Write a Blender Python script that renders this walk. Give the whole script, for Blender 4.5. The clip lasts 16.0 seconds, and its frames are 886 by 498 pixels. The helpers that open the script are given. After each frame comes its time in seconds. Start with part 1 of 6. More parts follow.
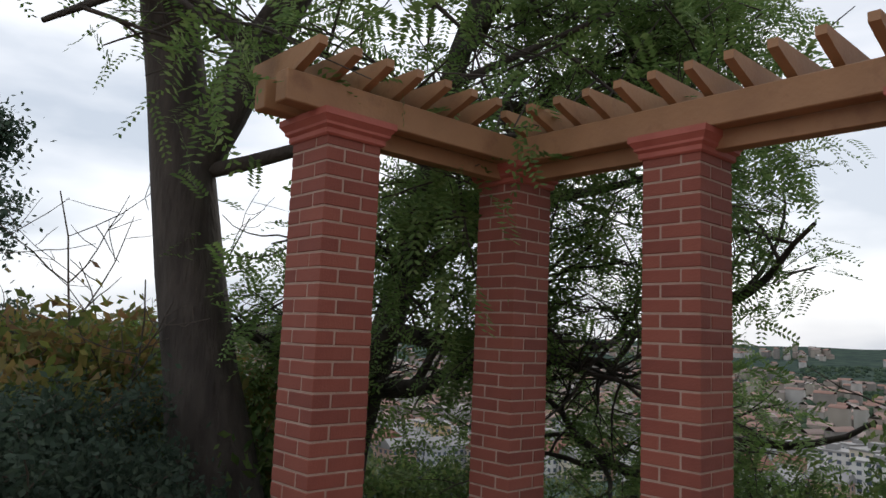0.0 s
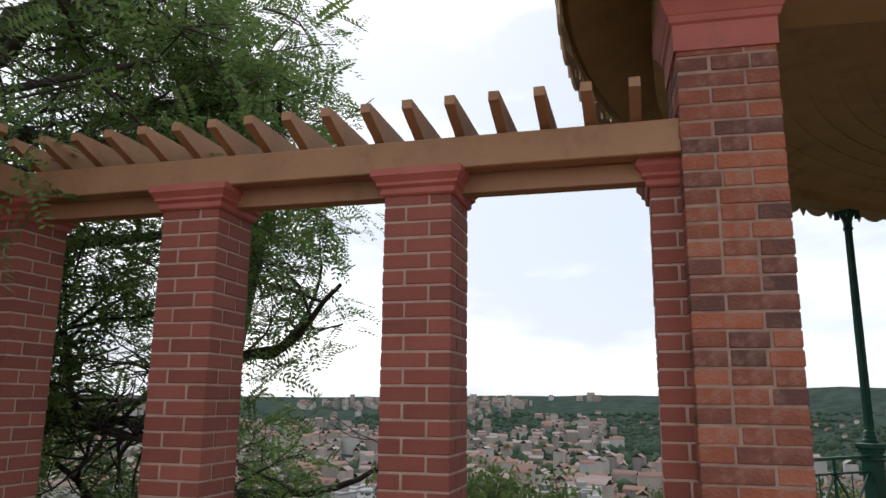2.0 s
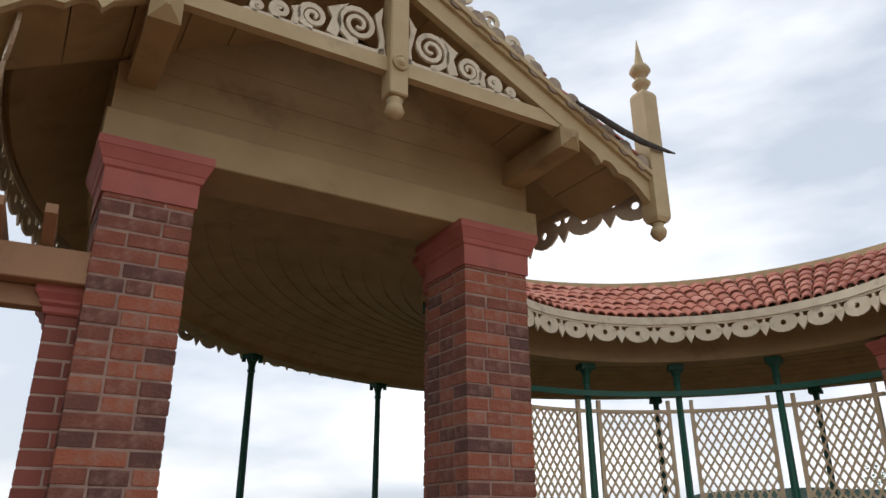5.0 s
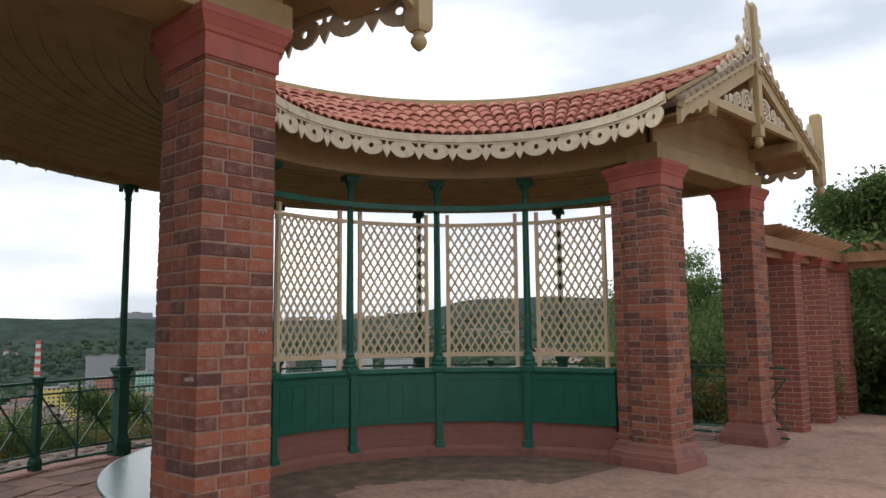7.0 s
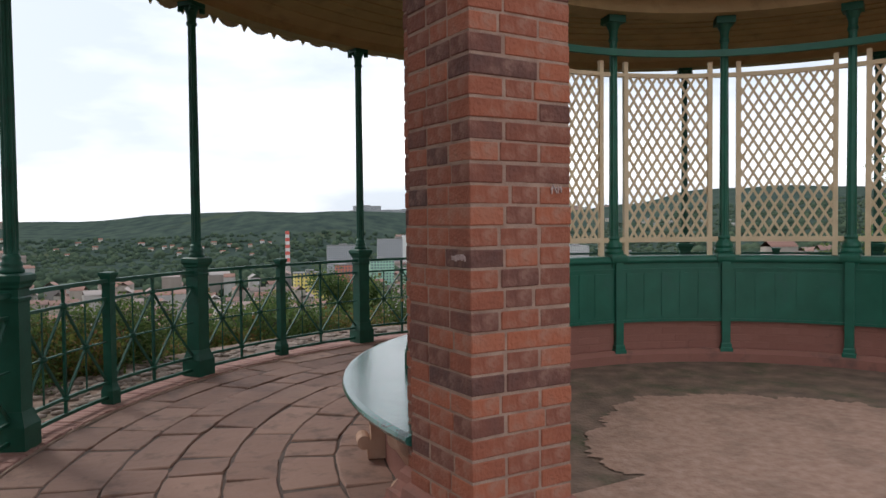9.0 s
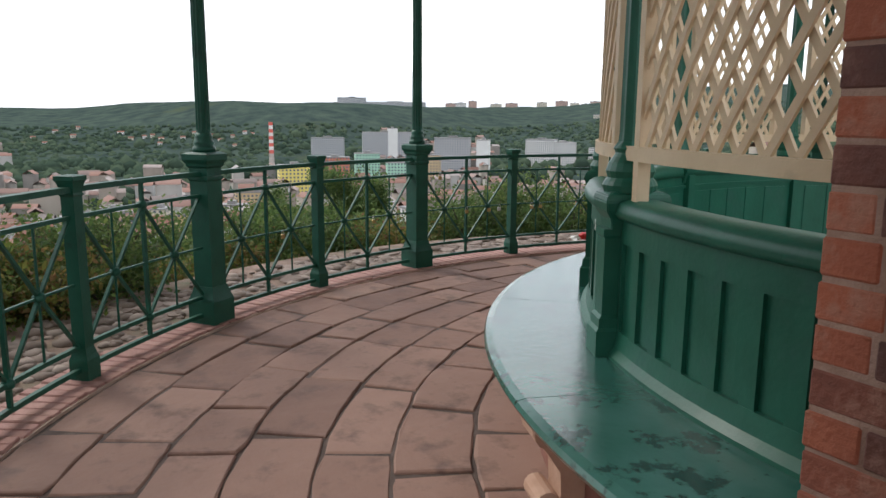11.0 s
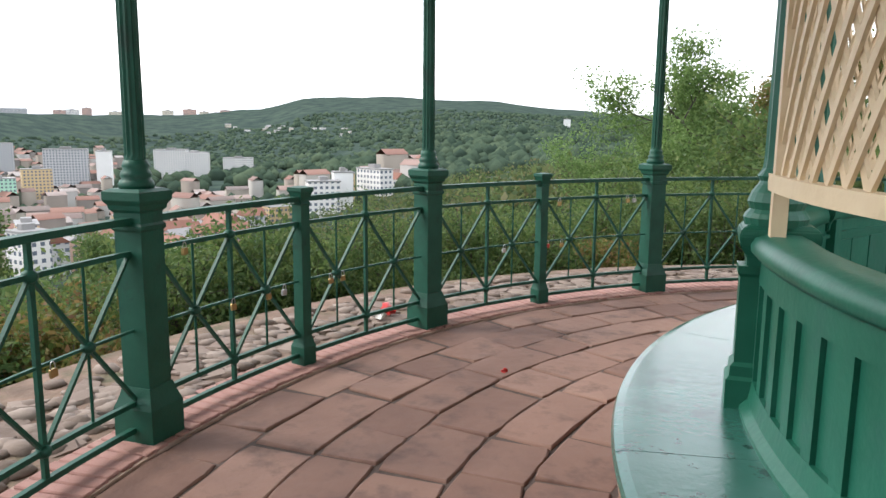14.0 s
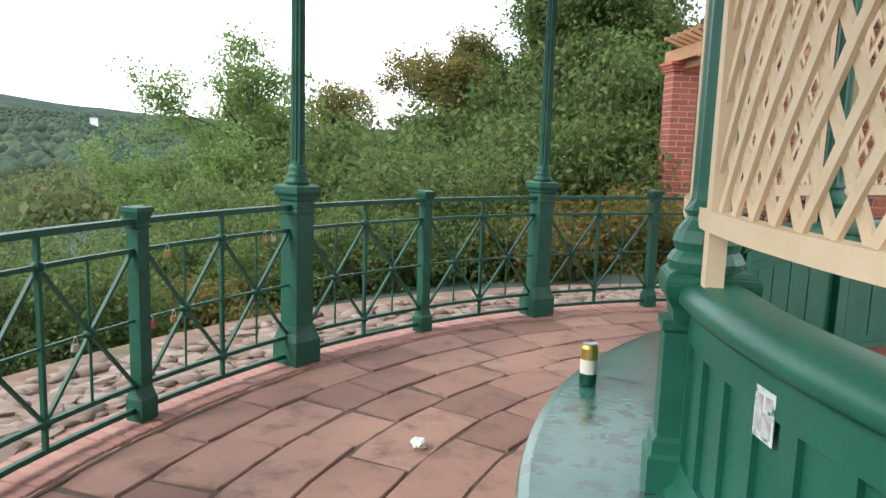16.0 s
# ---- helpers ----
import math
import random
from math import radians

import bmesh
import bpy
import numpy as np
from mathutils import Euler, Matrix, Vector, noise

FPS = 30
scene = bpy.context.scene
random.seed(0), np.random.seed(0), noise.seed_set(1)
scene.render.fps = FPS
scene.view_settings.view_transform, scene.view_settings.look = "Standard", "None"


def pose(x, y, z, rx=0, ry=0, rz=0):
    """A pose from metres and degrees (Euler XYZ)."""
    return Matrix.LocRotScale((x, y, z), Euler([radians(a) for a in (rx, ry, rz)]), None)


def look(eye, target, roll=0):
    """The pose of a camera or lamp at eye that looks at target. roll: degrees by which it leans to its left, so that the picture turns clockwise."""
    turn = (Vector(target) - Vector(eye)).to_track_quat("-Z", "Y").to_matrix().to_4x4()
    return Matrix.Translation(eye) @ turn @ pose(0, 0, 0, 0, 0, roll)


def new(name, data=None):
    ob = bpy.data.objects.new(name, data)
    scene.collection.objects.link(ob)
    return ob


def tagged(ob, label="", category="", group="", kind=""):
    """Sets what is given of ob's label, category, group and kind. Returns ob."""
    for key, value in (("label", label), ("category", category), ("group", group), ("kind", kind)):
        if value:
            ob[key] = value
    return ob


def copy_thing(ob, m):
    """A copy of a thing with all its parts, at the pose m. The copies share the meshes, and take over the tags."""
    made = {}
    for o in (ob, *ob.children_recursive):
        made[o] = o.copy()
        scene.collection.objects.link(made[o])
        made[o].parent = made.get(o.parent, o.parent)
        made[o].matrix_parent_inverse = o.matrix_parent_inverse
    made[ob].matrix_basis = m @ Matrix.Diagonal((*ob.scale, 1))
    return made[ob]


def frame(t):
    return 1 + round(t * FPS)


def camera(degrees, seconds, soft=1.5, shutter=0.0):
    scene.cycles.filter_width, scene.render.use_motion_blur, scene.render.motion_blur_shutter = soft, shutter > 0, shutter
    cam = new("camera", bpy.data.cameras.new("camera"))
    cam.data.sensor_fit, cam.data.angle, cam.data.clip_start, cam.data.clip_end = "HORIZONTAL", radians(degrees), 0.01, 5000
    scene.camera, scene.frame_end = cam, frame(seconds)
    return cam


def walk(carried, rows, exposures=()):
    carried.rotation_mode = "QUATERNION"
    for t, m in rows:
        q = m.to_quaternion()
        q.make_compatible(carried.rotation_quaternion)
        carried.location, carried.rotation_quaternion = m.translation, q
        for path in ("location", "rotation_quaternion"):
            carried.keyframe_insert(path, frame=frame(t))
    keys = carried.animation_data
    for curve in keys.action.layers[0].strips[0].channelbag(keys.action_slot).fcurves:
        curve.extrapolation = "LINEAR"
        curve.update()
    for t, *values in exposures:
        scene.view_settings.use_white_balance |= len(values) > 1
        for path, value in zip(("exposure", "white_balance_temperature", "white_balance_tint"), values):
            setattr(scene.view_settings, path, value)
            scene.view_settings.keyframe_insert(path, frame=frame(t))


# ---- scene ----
# seconds, place, yaw, pitch, roll
cam = camera(62.64, 16.0)
ROWS = [
    (0.0, -0.082, -0.090, 1.437, -2.40, 6.76, -2.32),
    (0.5, -0.013, -0.089, 1.407, -7.93, 6.72, -1.15),
    (1.0, 0.072, -0.096, 1.402, -15.03, 7.54, -2.09),
    (1.5, 0.189, -0.078, 1.439, -25.87, 10.58, -2.07),
    (2.0, 0.214, -0.204, 1.451, -34.94, 11.77, -0.59),
    (2.5, 0.230, -0.306, 1.465, -41.41, 9.76, -1.00),
    (3.0, 0.216, -0.388, 1.502, -51.22, 12.38, -0.40),
    (3.5, 0.149, -0.431, 1.505, -58.92, 19.09, 0.23),
    (4.0, 0.116, -0.447, 1.512, -65.41, 22.69, 0.46),
    (4.5, 0.090, -0.514, 1.515, -70.74, 23.82, 0.70),
    (5.0, 0.095, -0.562, 1.501, -77.60, 21.10, 0.15),
    (7.5, 0.439, -0.795, 1.481, -95.18, 5.16, 0.25),
    (8.0, 0.777, -0.673, 1.431, -89.70, 2.58, -0.88),
    (8.5, 1.188, -0.499, 1.400, -86.32, 0.60, 0.48),
    (9.0, 1.710, -0.240, 1.365, -77.83, -1.86, 0.58),
    (9.5, 2.187, 0.111, 1.330, -74.73, -4.13, 0.07),
    (10.0, 2.641, 0.435, 1.302, -74.55, -6.55, -0.66),
    (12.5, 4.968, 1.802, 1.328, -87.60, -11.88, -1.40),
    (13.0, 5.477, 2.007, 1.322, -91.38, -10.02, -3.05),
    (13.5, 6.003, 2.154, 1.352, -98.75, -9.60, -1.55),
    (14.0, 6.519, 2.155, 1.342, -106.91, -9.15, -0.56),
    (14.5, 7.023, 2.109, 1.352, -114.78, -9.37, -1.49),
    (15.0, 7.591, 2.012, 1.367, -124.29, -9.58, -0.30),
    (15.5, 8.089, 1.797, 1.348, -132.32, -9.28, -1.70),
    (16.0, 8.535, 1.527, 1.360, -141.77, -8.17, -1.92),
]
walk(cam, [(t, pose(x, y, z, 90 + p, r, w)) for t, x, y, z, w, p, r in ROWS],
     [(0.0, -0.22), (1.0, 0.02), (1.5, 0.05), (3.0, -0.25), (3.5, -0.32), (5.0, -0.18), (7.5, -0.02), (9.0, 0.1), (10.0, 0.2), (12.5, 1.02), (14.0, 1.08), (16.0, 1.33)])

# ---- world and sun: a bright overcast afternoon ----
world = bpy.data.worlds.new("World")
scene.world = world
world.use_nodes = True
wn, wl = world.node_tree.nodes, world.node_tree.links
wn.clear()
w_out = wn.new("ShaderNodeOutputWorld")
w_bg = wn.new("ShaderNodeBackground")
w_sky = wn.new("ShaderNodeTexSky")
w_sky.sky_type = 'NISHITA'
w_sky.sun_disc = False
SUN_EL, SUN_ROT = radians(40), radians(25)
w_sky.sun_elevation, w_sky.sun_rotation = SUN_EL, SUN_ROT
w_sky.dust_density = 2.0
w_co = wn.new("ShaderNodeTexCoord")
w_map = wn.new("ShaderNodeMapping")
w_map.inputs["Scale"].default_value = (1.3, 1.3, 4.2)
w_noise = wn.new("ShaderNodeTexNoise")
w_noise.inputs["Scale"].default_value = 1.7
w_noise.inputs["Detail"].default_value = 7
w_noise.inputs["Roughness"].default_value = 0.47
w_ramp = wn.new("ShaderNodeValToRGB")
w_ramp.color_ramp.elements[0].position, w_ramp.color_ramp.elements[0].color = 0.40, (5.7, 6.3, 7.2, 1)
w_ramp.color_ramp.elements[1].position, w_ramp.color_ramp.elements[1].color = 0.68, (12.2, 12.2, 12.4, 1)
w_mix = wn.new("ShaderNodeMixRGB")
w_mix.inputs[0].default_value = 0.88
wl.new(w_co.outputs["Generated"], w_map.inputs["Vector"])
wl.new(w_map.outputs["Vector"], w_noise.inputs["Vector"])
wl.new(w_noise.outputs["Fac"], w_ramp.inputs["Fac"])
wl.new(w_sky.outputs["Color"], w_mix.inputs[1])
wl.new(w_ramp.outputs["Color"], w_mix.inputs[2])
wl.new(w_mix.outputs["Color"], w_bg.inputs["Color"])
w_bg.inputs["Strength"].default_value = 0.135
wl.new(w_bg.outputs["Background"], w_out.inputs["Surface"])

sun_data = bpy.data.lights.new("sun", 'SUN')
sun_data.energy, sun_data.angle, sun_data.color = 1.3, radians(14), (1.0, 0.95, 0.88)
sun = new("sun", sun_data)
sun_way = Vector((math.sin(SUN_ROT) * math.cos(SUN_EL), math.cos(SUN_ROT) * math.cos(SUN_EL), math.sin(SUN_EL)))
sun.matrix_world = look(sun_way * 50, (0, 0, 0))

# ---- materials ----
def material(name, colors, scale=6.0, rough=0.7, metal=0.0, bump=0.2, bump_scale=60.0, per_object=0.0, per_island=0.0,
             coat=0.0, stain=None, stain_scale=2.0, stain_at=(0.55, 0.7), distance=0.01, stretch=(1, 1, 1), gloss=0.5):
    """A node material: a noise ramp over colors, a second coarse layer of stains, fine relief."""
    m = bpy.data.materials.new(name)
    m.use_nodes = True
    n, l = m.node_tree.nodes, m.node_tree.links
    b = n["Principled BSDF"]
    co = n.new("ShaderNodeTexCoord")
    mp = n.new("ShaderNodeMapping")
    mp.inputs["Scale"].default_value = stretch
    l.new(co.outputs["Object"], mp.inputs["Vector"])
    nz = n.new("ShaderNodeTexNoise")
    nz.inputs["Scale"].default_value, nz.inputs["Detail"].default_value = scale, 6
    l.new(mp.outputs["Vector"], nz.inputs["Vector"])
    fac = nz.outputs["Fac"]
    if per_object or per_island:
        src = n.new("ShaderNodeObjectInfo").outputs["Random"] if per_object else n.new("ShaderNodeNewGeometry").outputs["Random Per Island"]
        mx = n.new("ShaderNodeMix")
        mx.inputs["Factor"].default_value = per_object or per_island
        l.new(fac, mx.inputs["A"])
        l.new(src, mx.inputs["B"])
        fac = mx.outputs["Result"]
    rp = n.new("ShaderNodeValToRGB")
    e = rp.color_ramp.elements
    lo, hi = (0.05, 0.95) if (per_object or per_island) else (0.3, 0.7)
    while len(e) < len(colors):
        e.new(0.5)
    for i, c in enumerate(colors):
        e[i].position = lo + (hi - lo) * i / max(1, len(colors) - 1)
        e[i].color = (*c, 1)
    l.new(fac, rp.inputs["Fac"])
    col = rp.outputs["Color"]
    if stain:
        sn = n.new("ShaderNodeTexNoise")
        sn.inputs["Scale"].default_value, sn.inputs["Detail"].default_value, sn.inputs["Roughness"].default_value = stain_scale, 9, 0.65
        l.new(mp.outputs["Vector"], sn.inputs["Vector"])
        sr = n.new("ShaderNodeValToRGB")
        sr.color_ramp.elements[0].position, sr.color_ramp.elements[1].position = stain_at
        l.new(sn.outputs["Fac"], sr.inputs["Fac"])
        sm = n.new("ShaderNodeMixRGB")
        sm.inputs[2].default_value = (*stain, 1)
        l.new(sr.outputs["Color"], sm.inputs[0])
        l.new(col, sm.inputs[1])
        col = sm.outputs["Color"]
    l.new(col, b.inputs["Base Color"])
    b.inputs["Roughness"].default_value, b.inputs["Metallic"].default_value = rough, metal
    b.inputs["Specular IOR Level"].default_value = gloss
    if coat:
        b.inputs["Coat Weight"].default_value, b.inputs["Coat Roughness"].default_value = coat, 0.2
    if bump:
        bn = n.new("ShaderNodeTexNoise")
        bn.inputs["Scale"].default_value, bn.inputs["Detail"].default_value = bump_scale, 4
        l.new(mp.outputs["Vector"], bn.inputs["Vector"])
        bp = n.new("ShaderNodeBump")
        bp.inputs["Strength"].default_value, bp.inputs["Distance"].default_value = bump, distance
        l.new(bn.outputs["Fac"], bp.inputs["Height"])
        l.new(bp.outputs["Normal"], b.inputs["Normal"])
    return m


M_BRICK_OLD = material("weathered brick", [(0.062, 0.038, 0.036), (0.135, 0.054, 0.040), (0.235, 0.075, 0.043), (0.32, 0.100, 0.052), (0.31, 0.135, 0.088)], 11, 0.88, bump=0.8, bump_scale=55, per_object=0.68, stain=(0.31, 0.195, 0.15), stain_scale=6, stain_at=(0.54, 0.80), distance=0.012)
M_BRICK_RED = material("dark red brick", [(0.155, 0.043, 0.031), (0.225, 0.063, 0.043), (0.275, 0.086, 0.057)], 9, 0.8, bump=0.4, bump_scale=90, per_object=0.55)
M_MORTAR = material("lime mortar", [(0.32, 0.22, 0.17), (0.42, 0.305, 0.245)], 12, 0.95, bump=0.5, bump_scale=120)
M_MORTAR_OLD = material("weathered mortar", [(0.23, 0.145, 0.11), (0.36, 0.25, 0.195)], 12, 0.95, bump=0.5, bump_scale=120)
M_CAP_RED = material("red painted plaster", [(0.33, 0.085, 0.062), (0.39, 0.112, 0.082)], 5, 0.7, bump=0.15, stain=(0.26, 0.085, 0.062), stain_scale=3)
M_OCHRE = material("ochre painted boards", [(0.31, 0.213, 0.094), (0.375, 0.264, 0.122)], 4, 0.6, bump=0.15, bump_scale=40, stain=(0.23, 0.155, 0.07), stain_scale=2.5, stretch=(1, 1, 1))
M_OCHRE_LIGHT = material("ochre painted trim", [(0.40, 0.30, 0.15), (0.47, 0.36, 0.19)], 5, 0.6, bump=0.2, bump_scale=50, stain=(0.30, 0.23, 0.13), stain_scale=6, stain_at=(0.58, 0.78))
M_CREAM = material("cream painted slats", [(0.58, 0.45, 0.28), (0.66, 0.53, 0.35)], 6, 0.6, bump=0.12, stain=(0.45, 0.35, 0.22), stain_scale=9, stain_at=(0.6, 0.85))
M_LACE = material("weathered cream fretwork", [(0.55, 0.47, 0.33), (0.66, 0.58, 0.43)], 6, 0.7, bump=0.2, stain=(0.26, 0.22, 0.16), stain_scale=7, stain_at=(0.55, 0.8))
M_PERGOLA = material("pergola timber", [(0.26, 0.135, 0.065), (0.34, 0.185, 0.09)], 3, 0.65, bump=0.25, bump_scale=40, stain=(0.22, 0.11, 0.055), stain_scale=4, stretch=(1, 1, 1))
M_GREEN = material("green enamel paint", [(0.009, 0.092, 0.058), (0.015, 0.122, 0.078)], 5, 0.45, bump=0.14, bump_scale=45, stain=(0.022, 0.10, 0.075), stain_scale=4, coat=0.08, gloss=0.35)
M_GREEN_DARK = material("dark green iron paint", [(0.007, 0.066, 0.042), (0.012, 0.09, 0.058)], 7, 0.5, gloss=0.32, bump=0.16, bump_scale=80, stain=(0.012, 0.04, 0.03), stain_scale=5)
M_SEAT = material("worn green bench paint", [(0.020, 0.105, 0.080), (0.055, 0.165, 0.138)], 3, 0.22, bump=0.16, bump_scale=40, stain=(0.012, 0.055, 0.045), stain_scale=8.0, stain_at=(0.55, 0.60), coat=0.4)
M_FLAG = material("red sandstone flags", [(0.165, 0.088, 0.066), (0.25, 0.142, 0.106), (0.34, 0.205, 0.155)], 5, 0.78, bump=0.4, bump_scale=14, per_object=0.6, stain=(0.12, 0.07, 0.055), stain_scale=4.5, stain_at=(0.52, 0.72), distance=0.02)
M_JOINT = material("dark earth joint", [(0.075, 0.052, 0.043), (0.12, 0.085, 0.07)], 14, 0.95, bump=0.6, bump_scale=60)
M_KERB = material("pink kerb brick", [(0.27, 0.14, 0.115), (0.34, 0.18, 0.15), (0.38, 0.22, 0.18)], 9, 0.85, bump=0.5, bump_scale=60, per_object=0.5, stain=(0.22, 0.12, 0.10), stain_scale=6)
M_STONE = material("pale rubble stone", [(0.13, 0.09, 0.07), (0.21, 0.155, 0.125), (0.31, 0.245, 0.20)], 8, 0.9, bump=0.6, bump_scale=40, per_object=0.6)
M_SAND = material("reddish trodden sand", [(0.32, 0.19, 0.135), (0.39, 0.24, 0.175), (0.45, 0.295, 0.225)], 14, 0.95, bump=0.55, bump_scale=38, stain=(0.22, 0.14, 0.10), stain_scale=2.2, stain_at=(0.48, 0.72), distance=0.02)
M_DIRT = material("damp mossy earth", [(0.125, 0.082, 0.058), (0.185, 0.122, 0.088), (0.26, 0.17, 0.125)], 5, 0.95, bump=0.6, bump_scale=30, stain=(0.095, 0.088, 0.045), stain_scale=2.2, stain_at=(0.5, 0.66), distance=0.02)
M_PLINTH = material("red washed brick base", [(0.22, 0.09, 0.066), (0.30, 0.13, 0.10)], 4, 0.85, per_object=0.35, bump=0.4, bump_scale=50, stain=(0.15, 0.08, 0.065), stain_scale=3)
M_TILE = material("terracotta roof tile", [(0.30, 0.085, 0.05), (0.40, 0.13, 0.08), (0.46, 0.20, 0.14)], 7, 0.85, bump=0.4, bump_scale=60, per_island=0.7, stain=(0.16, 0.11, 0.09), stain_scale=4, stain_at=(0.6, 0.8))
M_VERGE = material("lichen-grey tile ends", [(0.25, 0.19, 0.14), (0.36, 0.29, 0.21)], 14, 0.9, bump=0.4, stain=(0.16, 0.13, 0.10), stain_scale=9)
M_TERRACOTTA = material("carved sandstone", [(0.42, 0.25, 0.17), (0.52, 0.34, 0.25)], 8, 0.85, bump=0.4)
M_BARK = material("dark grey bark", [(0.035, 0.028, 0.024), (0.075, 0.062, 0.052)], 9, 0.95, bump=0.9, bump_scale=26, distance=0.03, stretch=(1, 1, 0.3))
M_TWIG = material("brown twig", [(0.05, 0.04, 0.032), (0.09, 0.07, 0.055)], 9, 0.95, bump=0.3)


def leaf_material(name, colors):
    m = material(name, colors, 3, 0.6, bump=0, per_island=0.8, gloss=0.25)
    n, l = m.node_tree.nodes, m.node_tree.links
    b = n["Principled BSDF"]
    tr = n.new("ShaderNodeBsdfTranslucent")
    mx = n.new("ShaderNodeMixShader")
    mx.inputs["Fac"].default_value = 0.5
    l.new(b.inputs["Base Color"].links[0].from_socket, tr.inputs["Color"])
    l.new(b.outputs["BSDF"], mx.inputs[1])
    l.new(tr.outputs["BSDF"], mx.inputs[2])
    l.new(mx.outputs["Shader"], n["Material Output"].inputs["Surface"])
    return m


M_LEAF_LOCUST = leaf_material("locust leaves", [(0.085, 0.15, 0.045), (0.14, 0.225, 0.065), (0.21, 0.29, 0.10)])
M_LEAF_BUSH = leaf_material("bush leaves", [(0.05, 0.09, 0.028), (0.095, 0.155, 0.048), (0.16, 0.20, 0.06)])
M_LEAF_GREY = leaf_material("grey-green hedge leaves", [(0.03, 0.05, 0.035), (0.05, 0.08, 0.055), (0.075, 0.105, 0.07)])
M_LEAF_SCRUB = leaf_material("slope scrub leaves", [(0.035, 0.06, 0.025), (0.07, 0.105, 0.04), (0.115, 0.145, 0.05), (0.15, 0.12, 0.06)])
M_LEAF_MIX = leaf_material("mixed autumn leaves", [(0.06, 0.10, 0.025), (0.12, 0.145, 0.035), (0.20, 0.16, 0.05), (0.18, 0.09, 0.05)])

# ---- building helpers ----
O = Vector((6.815, -1.606, 0.0))
AXIS = 41.19
PAV = pose(O.x, O.y, 0, 0, 0, AXIS)          # the pavilion: x along its axis, angles in degrees from it
PAV_MIRROR = PAV @ Matrix.Diagonal((1, -1, 1, 1))
R_OUT, R_IN = 5.07, 2.56
STEP = 25.448
PORTAL, TURN = 96.6, 91.7                    # bearing of the portals' middle, and of the line through their pillars
rng = random.Random(7)


def pol(r, a, z=0.0):
    return Vector((r * math.cos(radians(a)), r * math.sin(radians(a)), z))


def link_mesh(name, bm, mat, parent=None, label="", smooth=False):
    me = bpy.data.meshes.new(name)
    bm.normal_update()
    bm.to_mesh(me)
    bm.free()
    if mat:
        me.materials.append(mat)
    if smooth:
        for p in me.polygons:
            p.use_smooth = True
    ob = new(name, me)
    if parent:
        ob.parent = parent
    if label:
        tagged(ob, label)
    return ob


def part(name, bm, mat, parent, label="", smooth=False):
    return link_mesh(name, bm, mat, parent, label, smooth)


def thing(name, m, label, category, group="", kind=""):
    ob = new(name)
    ob.empty_display_size = 0.1
    ob.matrix_world = m
    return tagged(ob, label, category, group, kind)


def box(bm, lo, hi, m=None, bevel=0.0):
    r = bmesh.ops.create_cube(bm, size=1.0)
    vs = r["verts"]
    s = [hi[i] - lo[i] for i in range(3)]
    c = [(hi[i] + lo[i]) / 2 for i in range(3)]
    for v in vs:
        v.co = Vector((v.co.x * s[0] + c[0], v.co.y * s[1] + c[1], v.co.z * s[2] + c[2]))
    if bevel:
        es = list({e for v in vs for e in v.link_edges})
        out = bmesh.ops.bevel(bm, geom=es, offset=bevel, segments=1, affect='EDGES')
        vs = list({v for v in out["verts"]} | {v for v in vs if v.is_valid})
        vs = list({v for f in out["faces"] for v in f.verts} | {v for v in vs if v.is_valid})
    if m is not None:
        done = set()
        for v in vs:
            if v.is_valid and v not in done:
                done.add(v)
                v.co = m @ v.co
    return vs


def one_box(lo, hi, m=None, bevel=0.0):
    bm = bmesh.new()
    box(bm, lo, hi, None, bevel)
    if m is not None:
        bm.transform(m)
        if m.determinant() < 0:
            bmesh.ops.reverse_faces(bm, faces=bm.faces[:])
    return bm


def bar(bm, a, b, w, h=None, n=4):
    """A bar of w across and h high from a to b (n > 4: round)."""
    a, b = Vector(a), Vector(b)
    d = b - a
    up = Vector((0, 0, 1)) if abs(d.normalized().z) < 0.95 else Vector((1, 0, 0))
    s = d.cross(up).normalized()
    u = s.cross(d).normalized()
    h = h or w
    ring = []
    for p in (a, b):
        if n == 4:
            ring.append([bm.verts.new(p + s * x * w / 2 + u * y * h / 2) for x, y in ((-1, -1), (1, -1), (1, 1), (-1, 1))])
        else:
            ring.append([bm.verts.new(p + s * math.cos(i * math.tau / n) * w / 2 + u * math.sin(i * math.tau / n) * h / 2) for i in range(n)])
    k = len(ring[0])
    for i in range(k):
        bm.faces.new((ring[0][i], ring[0][(i + 1) % k], ring[1][(i + 1) % k], ring[1][i]))
    bm.faces.new(ring[0][::-1])
    bm.faces.new(ring[1])


def lathe(bm, prof, n=16, at=(0, 0, 0), flute=0.0, flutes=(0, 0)):
    """Turns a profile of (radius, z); between the z of flutes every other vertex is drawn in."""
    rings = []
    for r, z in prof:
        ring = []
        for i in range(n):
            q = r * (1 - flute * (i % 2)) if flutes[0] <= z <= flutes[1] else r
            ring.append(bm.verts.new((at[0] + q * math.cos(i * math.tau / n), at[1] + q * math.sin(i * math.tau / n), at[2] + z)))
        rings.append(ring)
    for a, b in zip(rings, rings[1:]):
        for i in range(n):
            bm.faces.new((a[i], a[(i + 1) % n], b[(i + 1) % n], b[i]))
    bm.faces.new(rings[0][::-1])
    bm.faces.new(rings[-1])


